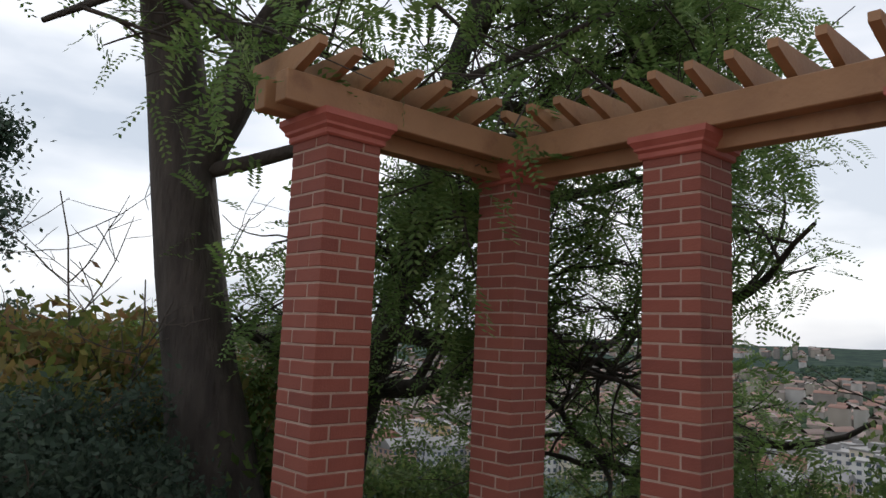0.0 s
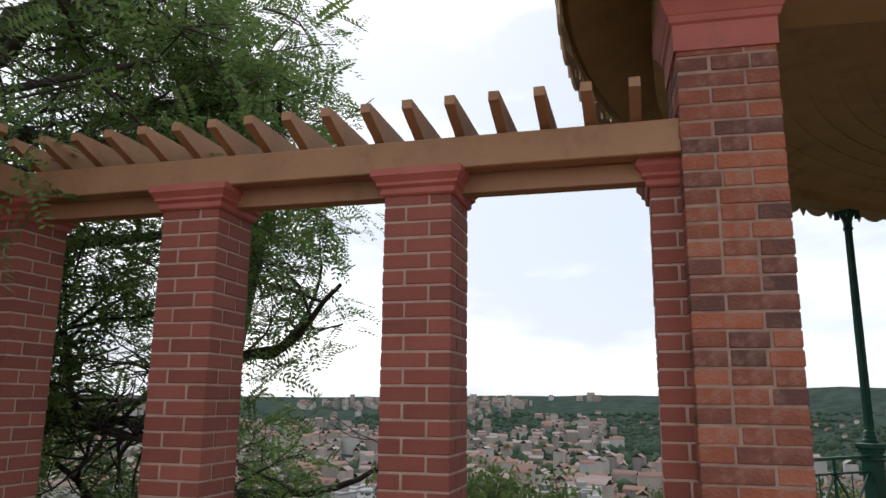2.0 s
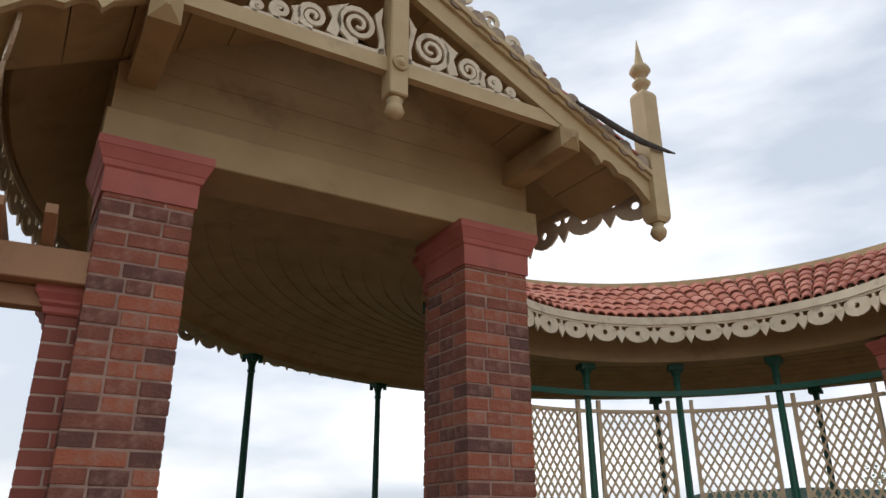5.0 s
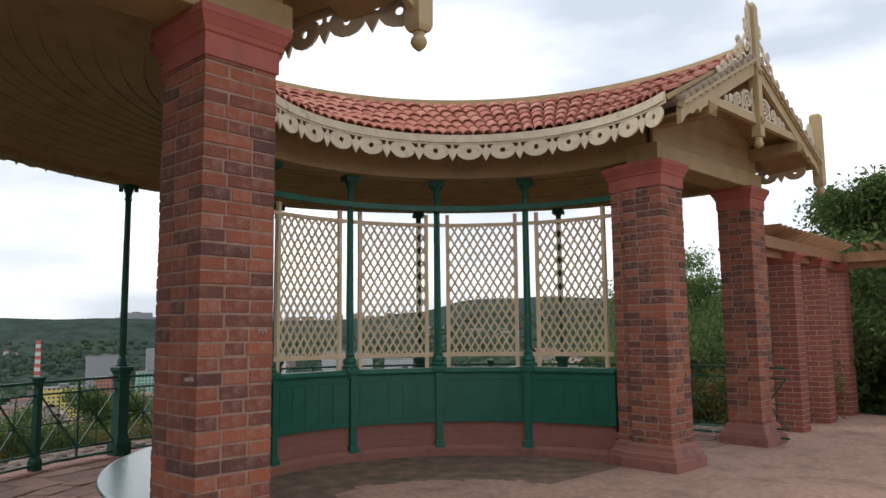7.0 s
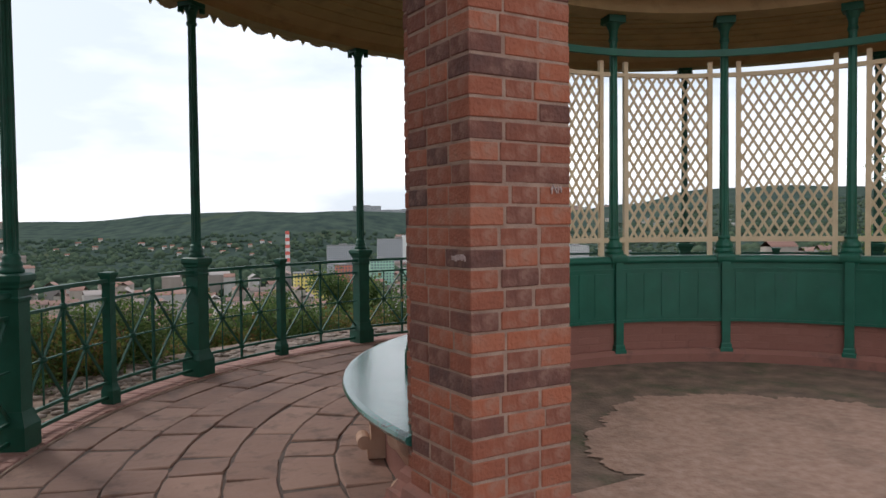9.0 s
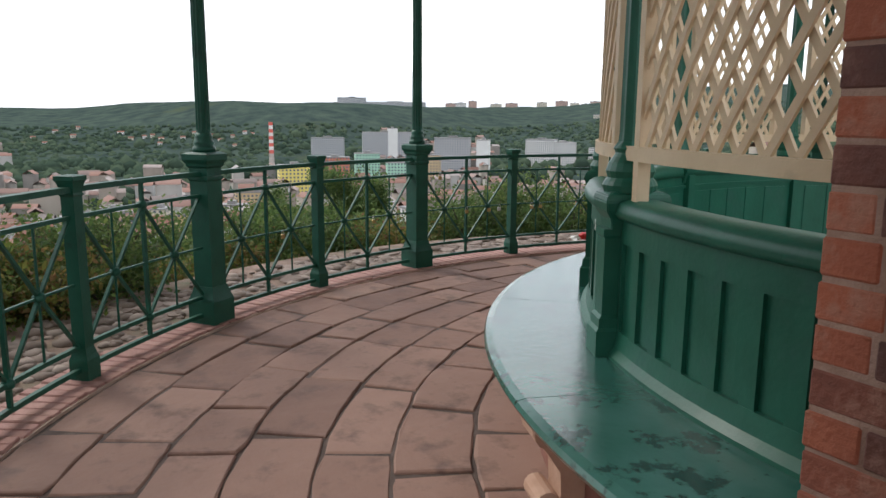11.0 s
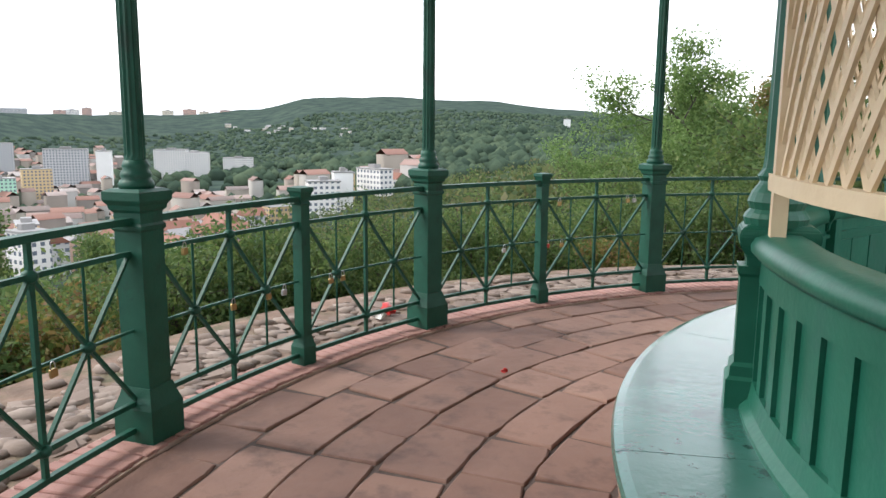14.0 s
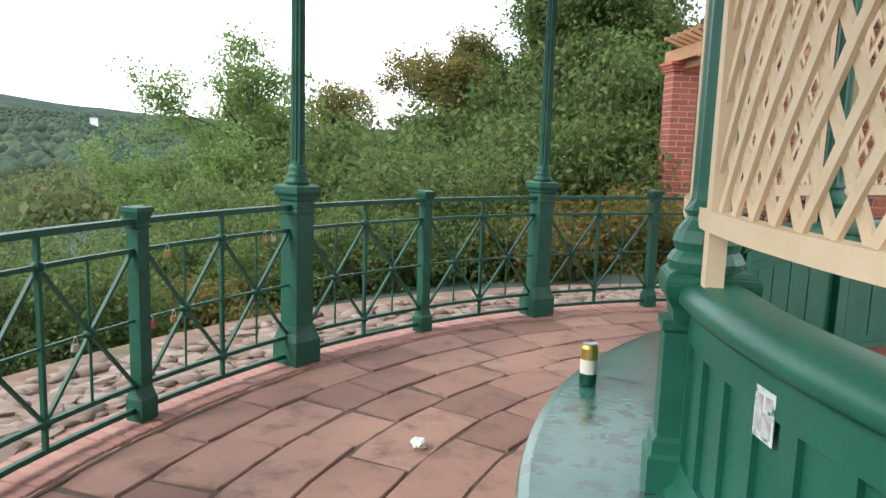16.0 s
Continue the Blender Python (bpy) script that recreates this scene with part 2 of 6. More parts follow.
def squared(bm, prof, at=(0, 0, 0), aspect=1.0):
    """Stacks a square profile of (half width, z): pedestals, caps, plinths."""
    rings = []
    for h, z in prof:
        rings.append([bm.verts.new((at[0] + x * h * aspect, at[1] + y * h, at[2] + z)) for x, y in ((-1, -1), (1, -1), (1, 1), (-1, 1))])
    for a, b in zip(rings, rings[1:]):
        for i in range(4):
            bm.faces.new((a[i], a[(i + 1) % 4], b[(i + 1) % 4], b[i]))
    bm.faces.new(rings[0][::-1])
    bm.faces.new(rings[-1])


def arc(bm, prof, a0, a1, n):
    """Sweeps a closed profile of (r, z) round the pavilion's middle from angle a0 to a1."""
    rings = []
    for i in range(n + 1):
        a = a0 + (a1 - a0) * i / n
        rings.append([bm.verts.new(pol(r, a, z)) for r, z in prof])
    k = len(prof)
    fs = []
    for p, q in zip(rings, rings[1:]):
        for i in range(k):
            fs.append(bm.faces.new((p[i], p[(i + 1) % k], q[(i + 1) % k], q[i])))
    fs.append(bm.faces.new(rings[0][::-1]))
    fs.append(bm.faces.new(rings[-1]))
    bmesh.ops.recalc_face_normals(bm, faces=fs)


def arc_ob(name, prof, a0, a1, n, mat, parent=None, label="", smooth=False):
    bm = bmesh.new()
    arc(bm, prof, a0, a1, n)
    return link_mesh(name, bm, mat, parent, label, smooth)


def rect(r0, r1, z0, z1):
    return [(r0, z0), (r1, z0), (r1, z1), (r0, z1)]


def placed(ob, m):
    ob.matrix_world = m
    return ob


def raw_mesh(name, verts, faces, mat, parent=None):
    """A mesh from numpy arrays: verts (n, 3), faces (m, k)."""
    me = bpy.data.meshes.new(name)
    k = faces.shape[1]
    me.vertices.add(len(verts))
    me.vertices.foreach_set("co", verts.astype(np.float32).ravel())
    me.loops.add(faces.size)
    me.loops.foreach_set("vertex_index", faces.astype(np.int32).ravel())
    me.polygons.add(len(faces))
    me.polygons.foreach_set("loop_start", np.arange(0, faces.size, k, dtype=np.int32))
    me.update(calc_edges=True)
    me.validate()
    me.materials.append(mat)
    ob = new(name, me)
    if parent:
        ob.parent = parent
    return ob


def tubes(paths, sides=7):
    """One mesh for tapered tubes along paths of (point, radius)."""
    vs, fs = [], []
    for path in paths:
        base = len(vs)
        for i, (p, r) in enumerate(path):
            d = (path[min(i + 1, len(path) - 1)][0] - path[max(i - 1, 0)][0]).normalized()
            s = d.orthogonal().normalized() if i == 0 else (s - d * s.dot(d)).normalized()
            u = d.cross(s)
            for k in range(sides):
                q = k * math.tau / sides
                vs.append(p + (s * math.cos(q) + u * math.sin(q)) * r)
        for i in range(len(path) - 1):
            for k in range(sides):
                a, b = base + i * sides + k, base + i * sides + (k + 1) % sides
                fs.append((a, b, b + sides, a + sides))
    return np.array([tuple(v) for v in vs]), np.array(fs)


# ---- ground, terrain, floors ----
def smooth(a, b, x):
    t = min(1.0, max(0.0, (x - a) / (b - a)))
    return t * t * (3 - 2 * t)


def table(x, rows):
    for (x0, y0), (x1, y1) in zip(rows, rows[1:]):
        if x <= x1:
            return y0 + (y1 - y0) * smooth(x0, x1, x)
    return rows[-1][1]


RIDGE = [(-120, 0.9), (-60, 0.9), (-40, 1.0), (-32, 1.3), (-26, 1.7), (-20, 2.25), (-12, 2.5), (-7, 2.4), (-2, 1.4), (3, 0.95), (12, 0.9), (18, 1.15), (25, 1.2), (32, 1.05), (40, 0.5), (50, 0.4), (60, 0.15), (120, 0.05)]


def terrain(r, a):
    """The ground's height at r metres and a degrees (world) from the pavilion's middle."""
    la = (a - AXIS + 180) % 360 - 180
    edge = 6.3 + 3.9 * smooth(78, 92, abs(la)) + 5.0 * smooth(92.5, 98, abs(la)) + 60 * smooth(104, 125, abs(la))
    d = r - edge
    if d <= 0:
        return -0.03
    depth = 1 - 0.72 * smooth(33, 68, -la) - 0.3 * smooth(100, 140, la)
    z = -0.5 * min(d, 14) - 0.28 * max(0, min(d - 14, 80)) - 0.12 * max(0, min(d - 94, 380))
    z = max(z, -75.0) * depth - 0.03
    e = table(a if a < 180 else a - 360, RIDGE)
    near = 1500 + 900 * smooth(0, 25, abs(a - 22))
    top = math.tan(radians(e)) * (near + 300) + 1.4
    k = smooth(1150 - 500 * (1 - depth), near + 300, r)
    z += k * (top - z)
    if r > near + 300:
        z = top + (r - near - 300) * math.tan(radians(min(e, 0.85))) * 0.6
    if r > 60:
        z += (noise.noise(Vector((r * math.cos(radians(a)), r * math.sin(radians(a)), 0)) * 0.006)) * min(8, r * 0.01)
    return z


def ground_at(x, y):
    v = Vector((x - O.x, y - O.y))
    return terrain(v.length, math.degrees(math.atan2(v.y, v.x)))


# ground greens with the valley's bluish distance haze mixed into the colour
M_GROUND = material("haze-tinted wooded slope and meadow", [(0.034, 0.050, 0.046), (0.048, 0.068, 0.058), (0.066, 0.090, 0.070)], 0.03, 0.95, bump=1.0, bump_scale=0.07, stain=(0.07, 0.085, 0.05), stain_scale=0.003, stain_at=(0.60, 0.68), distance=5.0, gloss=0.0)
rr = [0.0, 3, 5.2, 6.2, 6.8, 7.6, 8.5, 9.5, 10.5, 11.5, 13, 15, 18, 22, 28, 36, 48, 65, 68, 72, 80, 90, 120, 160, 210, 270, 340, 420, 520, 640, 780, 920, 1060, 1200, 1330, 1450, 1560, 1660, 1750, 1820, 1900, 2000, 2200, 2450, 2600, 2700, 2900, 3400, 4200]
na = 240
gv, gf = [], []
for r in rr[1:]:
    for i in range(na):
        a = i * 360 / na - 180
        gv.append((O.x + r * math.cos(radians(a)), O.y + r * math.sin(radians(a)), terrain(r, a)))
for j in range(len(rr) - 2):
    for i in range(na):
        gf.append((j * na + i, j * na + (i + 1) % na, (j + 1) * na + (i + 1) % na, (j + 1) * na + i))
gv, gf = np.array(gv), np.array(gf)
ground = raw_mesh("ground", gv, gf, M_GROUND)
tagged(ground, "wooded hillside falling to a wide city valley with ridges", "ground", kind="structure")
for p in ground.data.polygons:
    p.use_smooth = True

# the court: trodden sand with a damp mossy margin along the wall
bm = bmesh.new()
bmesh.ops.create_circle(bm, cap_ends=True, segments=64, radius=2.6)
court = link_mesh("court_margin", bm, M_DIRT)
placed(court, PAV @ pose(0, 0, -0.012))
tagged(court, "damp dark mossy earth at the foot of the curved wall", "ground", kind="structure")
bm = bmesh.new()
vs = []
for i in range(900):
    a = i * 0.4
    q = Vector((math.cos(radians(a)) * 2.2, math.sin(radians(a)) * 2.2, 3.0))
    w = noise.noise(q) * 0.16 + noise.noise(q * 4.0) * 0.09 + noise.noise(q * 15.0) * 0.06
    r = (1.28 - 0.30 * math.cos(radians(a + 70)) + w) if abs((a + 180) % 360 - 180) < 92 else 30.0 * min(1, (abs((a + 180) % 360 - 180) - 80) / 30) + 1.5
    lim = 9.3 if abs((a + 180) % 360 - 180) < 110 else 45
    vs.append(bm.verts.new(pol(min(r, lim), a, 0)))
bm.faces.new(vs)
sand = link_mesh("sand_floor", bm, M_SAND)
placed(sand, PAV @ pose(0, 0, -0.004))
tagged(sand, "reddish trodden sand of the open court", "ground", kind="structure")

# bed under the flags
bed = placed(arc_ob("floor_bed", rect(2.5, 4.95, -0.12, -0.011), -99, 99, 80, M_JOINT), PAV)
tagged(bed, "dark earth bed below the stone flags", "floor", kind="structure")

# ---- pavilion: outer columns and railing ----
def column_thing():
    c = thing("iron_column", PAV, "slender dark green cast-iron column on a square pedestal", "column", "columns along the terrace railing")
    bm = bmesh.new()
    squared(bm, [(0.10, 0), (0.10, 0.16), (0.092, 0.18), (0.082, 0.21), (0.072, 0.25)])
    part("base", bm, M_GREEN_DARK, c)
    bm = bmesh.new()
    squared(bm, [(0.068, 0.25), (0.068, 0.92), (0.076, 0.93), (0.076, 0.945), (0.068, 0.955), (0.068, 1.0)])
    part("pedestal", bm, M_GREEN_DARK, c)
    bm = bmesh.new()
    squared(bm, [(0.068, 1.0), (0.08, 1.012), (0.083, 1.03), (0.094, 1.045), (0.097, 1.052), (0.097, 1.086), (0.075, 1.098)])
    part("pedestal_cap", bm, M_GREEN_DARK, c)
    bm = bmesh.new()
    lathe(bm, [(0.07, 1.098), (0.072, 1.115), (0.066, 1.13), (0.058, 1.135), (0.064, 1.15), (0.06, 1.165), (0.05, 1.175), (0.055, 1.19), (0.046, 1.215)], 20)
    part("shaft_base", bm, M_GREEN_DARK, c, smooth=True)
    bm = bmesh.new()
    lathe(bm, [(0.043, 1.215), (0.043, 1.24), (0.041, 2.2), (0.036, 3.18), (0.036, 3.2)], 24, flute=0.14, flutes=(1.22, 3.19))
    part("shaft", bm, M_GREEN_DARK, c)
    bm = bmesh.new()
    lathe(bm, [(0.046, 3.2), (0.048, 3.22), (0.04, 3.235), (0.044, 3.29), (0.062, 3.34), (0.07, 3.36)], 16)
    squared(bm, [(0.085, 3.36), (0.085, 3.40)])
    for sx in (-1, 1):
        for sy in (-1, 1):
            lathe(bm, [(0.0, -0.02), (0.026, -0.02), (0.026, 0.02), (0.0, 0.02)], 8, (sx * 0.066, sy * 0.066, 3.335))
    part("capital", bm, M_GREEN_DARK, c)
    return c


ring_pose = lambda r, a, z=0.0: PAV @ Matrix.Translation(pol(r, a, z)) @ Matrix.Rotation(radians(a), 4, 'Z')
C_ANG = [STEP * (k - 2.5) for k in range(6)]
first = column_thing()
first.matrix_world = ring_pose(R_OUT, C_ANG[0])
for a in C_ANG[1:]:
    copy_thing(first, ring_pose(R_OUT, a))

post = thing("railing_post", PAV, "short green iron railing post with a flared cap", "post", "posts of the terrace railing")
bm = bmesh.new()
squared(bm, [(0.05, 0), (0.05, 0.12), (0.043, 0.14), (0.034, 0.18)])
part("post_foot", bm, M_GREEN_DARK, post)
bm = bmesh.new()
squared(bm, [(0.034, 0.18), (0.034, 0.93), (0.04, 0.94), (0.034, 0.95), (0.036, 0.97)])
part("post_shaft", bm, M_GREEN_DARK, post)
bm = bmesh.new()
squared(bm, [(0.036, 0.97), (0.046, 1.0), (0.052, 1.01), (0.052, 1.03), (0.02, 1.036)])
part("post_cap", bm, M_GREEN_DARK, post)
P_ANG = [a + STEP / 2 for a in C_ANG] + [C_ANG[0] - STEP / 2]
post.matrix_world = ring_pose(R_OUT, P_ANG[0])
for a in P_ANG[1:]:
    copy_thing(post, ring_pose(R_OUT, a))


def railing(a0, a1):
    """One bay of the railing from a column to a post: four rails, two crosses, verticals, knobs."""
    t = thing("iron_railing", PAV, "green iron railing bay with crossed bars and knobs", "railing", "bays of the terrace railing")
    for nm, z, w, h in (("top_rail", 0.965, 0.05, 0.028), ("upper_rail", 0.83, 0.022, 0.02), ("middle_rail", 0.50, 0.012, 0.012), ("lower_rail", 0.185, 0.022, 0.022), ("foot_rail", 0.07, 0.024, 0.024)):
        arc_ob(nm, rect(R_OUT - w / 2, R_OUT + w / 2, z - h / 2, z + h / 2), a0, a1, 6, M_GREEN_DARK, t)
    q = [a0 + (a1 - a0) * i / 4 for i in range(5)]
    P = lambda i, z: pol(R_OUT, q[i], z)
    for i, j, k in ((0, 1, 2), (2, 3, 4)):
        for za, zb in ((0.83, 0.185), (0.185, 0.83)):
            bm = bmesh.new()
            bar(bm, P(i, za), P(j, 0.5), 0.018, 0.014)
            bar(bm, P(j, 0.5), P(k, zb), 0.018, 0.014)
            part("cross_bar", bm, M_GREEN_DARK, t)
        bm = bmesh.new()
        bar(bm, P(j, 0.185), P(j, 0.83), 0.013, 0.013, 6)
        part("thin_bar", bm, M_GREEN_DARK, t)
    bm = bmesh.new()
    bar(bm, P(2, 0.07), P(2, 0.965), 0.02, 0.02)
    part("middle_bar", bm, M_GREEN_DARK, t)
    for i, z in ((1, 0.5), (3, 0.5), (2, 0.83), (2, 0.185)):
        bm = bmesh.new()
        bmesh.ops.create_icosphere(bm, subdivisions=2, radius=0.03, matrix=Matrix.Translation(P(i, z)) @ Matrix.Diagonal((1, 1, 0.9, 1)))
        part("knob", bm, M_GREEN_DARK, t, smooth=True)
    return t


bay = railing(0.75, STEP / 2 - 0.4)
bay.matrix_world = PAV @ Matrix.Rotation(radians(C_ANG[0]), 4, 'Z')
for k, a in enumerate(C_ANG):
    if k:
        copy_thing(bay, PAV @ Matrix.Rotation(radians(a), 4, 'Z'))
    copy_thing(bay, PAV @ Matrix.Rotation(radians(a), 4, 'Z') @ Matrix.Diagonal((1, -1, 1, 1)))
for s in (1, -1):
    copy_thing(bay, (PAV if s > 0 else PAV_MIRROR) @ Matrix.Rotation(radians(C_ANG[5] + STEP / 2 - 0.35), 4, 'Z'))
    copy_thing(bay, (PAV if s > 0 else PAV_MIRROR) @ Matrix.Rotation(radians(C_ANG[5] + STEP - 1.1), 4, 'Z') @ pose(0, 0, 0))

# ---- the curved wall with its bench and lattice ----
PAVI = PAV @ pose(0.076, -0.045, 0)
W0, W1 = 2.47, 2.598
wall = placed(arc_ob("wall_base", rect(W0 + 0.02, W1 - 0.01, -0.1, 0.42), -88.5, 88.5, 90, M_PLINTH), PAVI)
tagged(wall, "low curved red brick wall under the green panelling", "wall", kind="structure")
plinth = placed(arc_ob("baseboard", [(W0 - 0.07, -0.1), (W0 + 0.02, -0.1), (W0 + 0.02, 0.11), (W0 - 0.03, 0.11), (W0 - 0.07, 0.07)], -88.5, 88.5, 90, M_PLINTH), PAVI)
tagged(plinth, "worn red brick plinth at the foot of the curved wall", "plinth", kind="structure")


def panelling(k):
    """One bay of the green timber wall, panelled towards the walk, with its moulded ledge."""
    t = thing("wooden_panelling", PAVI, "green painted timber panelling bay with a rounded ledge", "panelling", "panelled bays of the curved wall")
    a0, a1 = 0.9, STEP - 0.9
    arc_ob("board", rect(W0, W1 - 0.02, 0.40, 0.975), 0, STEP, 14, M_GREEN, t)
    arc_ob("ledge", [(W0 - 0.015, 0.97), (W1 + 0.015, 0.97), (W1 + 0.03, 0.985), (W1 + 0.032, 1.005), (W1 + 0.02, 1.028), (W1 - 0.02, 1.042), (W0 + 0.02, 1.04), (W0 - 0.012, 1.025), (W0 - 0.02, 1.0)], 0, STEP, 14, M_GREEN, t, smooth=True)
    arc_ob("frieze", rect(W1 - 0.02, W1 - 0.004, 0.88, 0.971), a0, a1, 14, M_GREEN, t)
    arc_ob("bottom_board", [(W1 - 0.03, 0.44), (W1 + 0.03, 0.44), (W1 + 0.028, 0.475), (W1 + 0.005, 0.50), (W1 - 0.005, 0.56), (W1 - 0.03, 0.56)], a0, a1, 14, M_GREEN, t)
    arc_ob("court_moulding", rect(W0 - 0.015, W0, 0.90, 0.915), 0.6, STEP - 0.6, 14, M_GREEN, t)
    arc_ob("court_moulding", rect(W0 - 0.02, W0, 0.385, 0.41), 0.6, STEP - 0.6, 14, M_GREEN, t)
    n = 7
    for i in range(n + 1):
        a = a0 + (a1 - a0) * i / n
        arc_ob("stile", rect(W1 - 0.02, W1 - 0.006, 0.56, 0.88), max(a0, a - 0.62), min(a1, a + 0.62), 2, M_GREEN, t)
    for i in range(5):
        a = 2 + (STEP - 4) * i / 5
        arc_ob("court_panel", rect(W0 - 0.006, W0, 0.45, 0.87), a + 0.12, a + (STEP - 4) / 5 - 0.12, 4, M_GREEN, t)
    return t


pan = panelling(0)
W_ANG = [STEP * (k - 3.5) for k in range(7)]
pan.matrix_world = PAVI @ Matrix.Rotation(radians(W_ANG[0]), 4, 'Z')
for a in W_ANG[1:]:
    copy_thing(pan, PAVI @ Matrix.Rotation(radians(a), 4, 'Z'))

seat = thing("bench", PAV @ pose(0.015, -0.036, 0), "long curved green bench seat with worn glossy paint", "bench")
SEAT = [(W1 - 0.03, 0.405), (3.03, 0.405), (3.065, 0.418), (3.075, 0.436), (3.068, 0.452), (3.04, 0.46), (W1 - 0.03, 0.46)]
cuts = [-90.5, -62, -31, -4, 22, 46.5, 71, 93]
for a, b in zip(cuts, cuts[1:]):
    arc_ob("seat_board", SEAT, a + 0.04, b - 0.04, 20, M_SEAT, seat)
under = placed(arc_ob("bench_wall", rect(W1 - 0.02, 2.82, -0.1, 0.40), -89.5, 89.5, 80, M_PLINTH), PAVI)
tagged(under, "red brick riser below the bench seat", "wall", kind="structure")


def bench_bracket():
    t = thing("bench_bracket", PAVI, "carved sandstone scroll bracket under the bench", "bracket", "brackets of the bench")
    bm = bmesh.new()
    prof = [(2.80, 0.0), (2.92, 0.0), (2.925, 0.06), (2.90, 0.12), (2.905, 0.2), (2.95, 0.27), (3.0, 0.33), (3.01, 0.40), (2.80, 0.40)]
    a = [bm.verts.new((r, -0.06, z)) for r, z in prof]
    b = [bm.verts.new((r, 0.06, z)) for r, z in prof]
    for i in range(len(prof)):
        j = (i + 1) % len(prof)
        bm.faces.new((a[i], a[j], b[j], b[i]))
    bm.faces.new(a[::-1])
    bm.faces.new(b)
    bmesh.ops.recalc_face_normals(bm, faces=bm.faces[:])
    part("body", bm, M_TERRACOTTA, t)
    for z, r in ((0.34, 0.055), (0.10, 0.04)):
        bm = bmesh.new()
        lathe(bm, [(0.012, -0.075), (r, -0.07), (r, 0.07), (0.012, 0.075)], 14)
        bm.transform(Matrix.Translation((2.945, 0, z)) @ Matrix.Rotation(radians(90), 4, 'X'))
        part("scroll", bm, M_TERRACOTTA, t)
    return t


br = bench_bracket()
B_ANG = [-86, -60, -31, -4, 22, 46, 71, 88.5]
br.matrix_world = PAVI @ Matrix.Rotation(radians(B_ANG[0]), 4, 'Z')
for a in B_ANG[1:]:
    copy_thing(br, PAVI @ Matrix.Rotation(radians(a), 4, 'Z'))


def wall_post():
    t = thing("wall_post", PAVI, "green iron post rising from the panelled wall", "post", "posts of the lattice wall")
    bm = bmesh.new()
    squared(bm, [(0.06, 0.0), (0.06, 0.12), (0.05, 0.13), (0.05, 0.16), (0.04, 0.175), (0.04, 0.98)], (W0 + 0.002, 0, 0), 0.95)
    part("court_pilaster", bm, M_GREEN, t)
    bm = bmesh.new()
    squared(bm, [(0.065, 0.46), (0.065, 0.555), (0.056, 0.567), (0.055, 0.60), (0.045, 0.612), (0.045, 0.895), (0.052, 0.905), (0.052, 0.93)], (W1 + 0.002, 0, 0), 1.1)
    part("walk_pilaster", bm, M_GREEN, t)
    bm = bmesh.new()
    squared(bm, [(0.088, 0.93), (0.092, 0.965), (0.112, 0.995), (0.117, 1.03), (0.112, 1.052), (0.09, 1.066)], (2.545, 0, 0))
    for v in bm.verts:
        v.co.y *= 0.75
    bmesh.ops.bevel(bm, geom=bm.edges[:], offset=0.004, segments=2, affect='EDGES')
    part("post_base", bm, M_GREEN, t)
    bm = bmesh.new()
    lathe(bm, [(0.092, 1.06), (0.098, 1.085), (0.09, 1.10), (0.08, 1.112), (0.088, 1.135), (0.078, 1.165), (0.06, 1.19), (0.056, 1.20), (0.064, 1.215), (0.05, 1.24), (0.047, 1.27), (0.043, 2.2), (0.038, 3.15)], 20, (2.555, 0, 0), flute=0.1, flutes=(1.23, 3.2))
    part("shaft", bm, M_GREEN, t)
    bm = bmesh.new()
    lathe(bm, [(0.046, 3.15), (0.048, 3.18), (0.04, 3.2), (0.045, 3.26), (0.075, 3.33)], 16, (2.555, 0, 0))
    box(bm, (2.555 - 0.09, -0.09, 3.33), (2.555 + 0.09, 0.09, 3.40))
    part("capital", bm, M_GREEN_DARK, t)
    return t


wp = wall_post()
wp.matrix_world = PAVI @ Matrix.Rotation(radians(C_ANG[0]), 4, 'Z')
for a in C_ANG[1:]:
    copy_thing(wp, PAVI @ Matrix.Rotation(radians(a), 4, 'Z'))


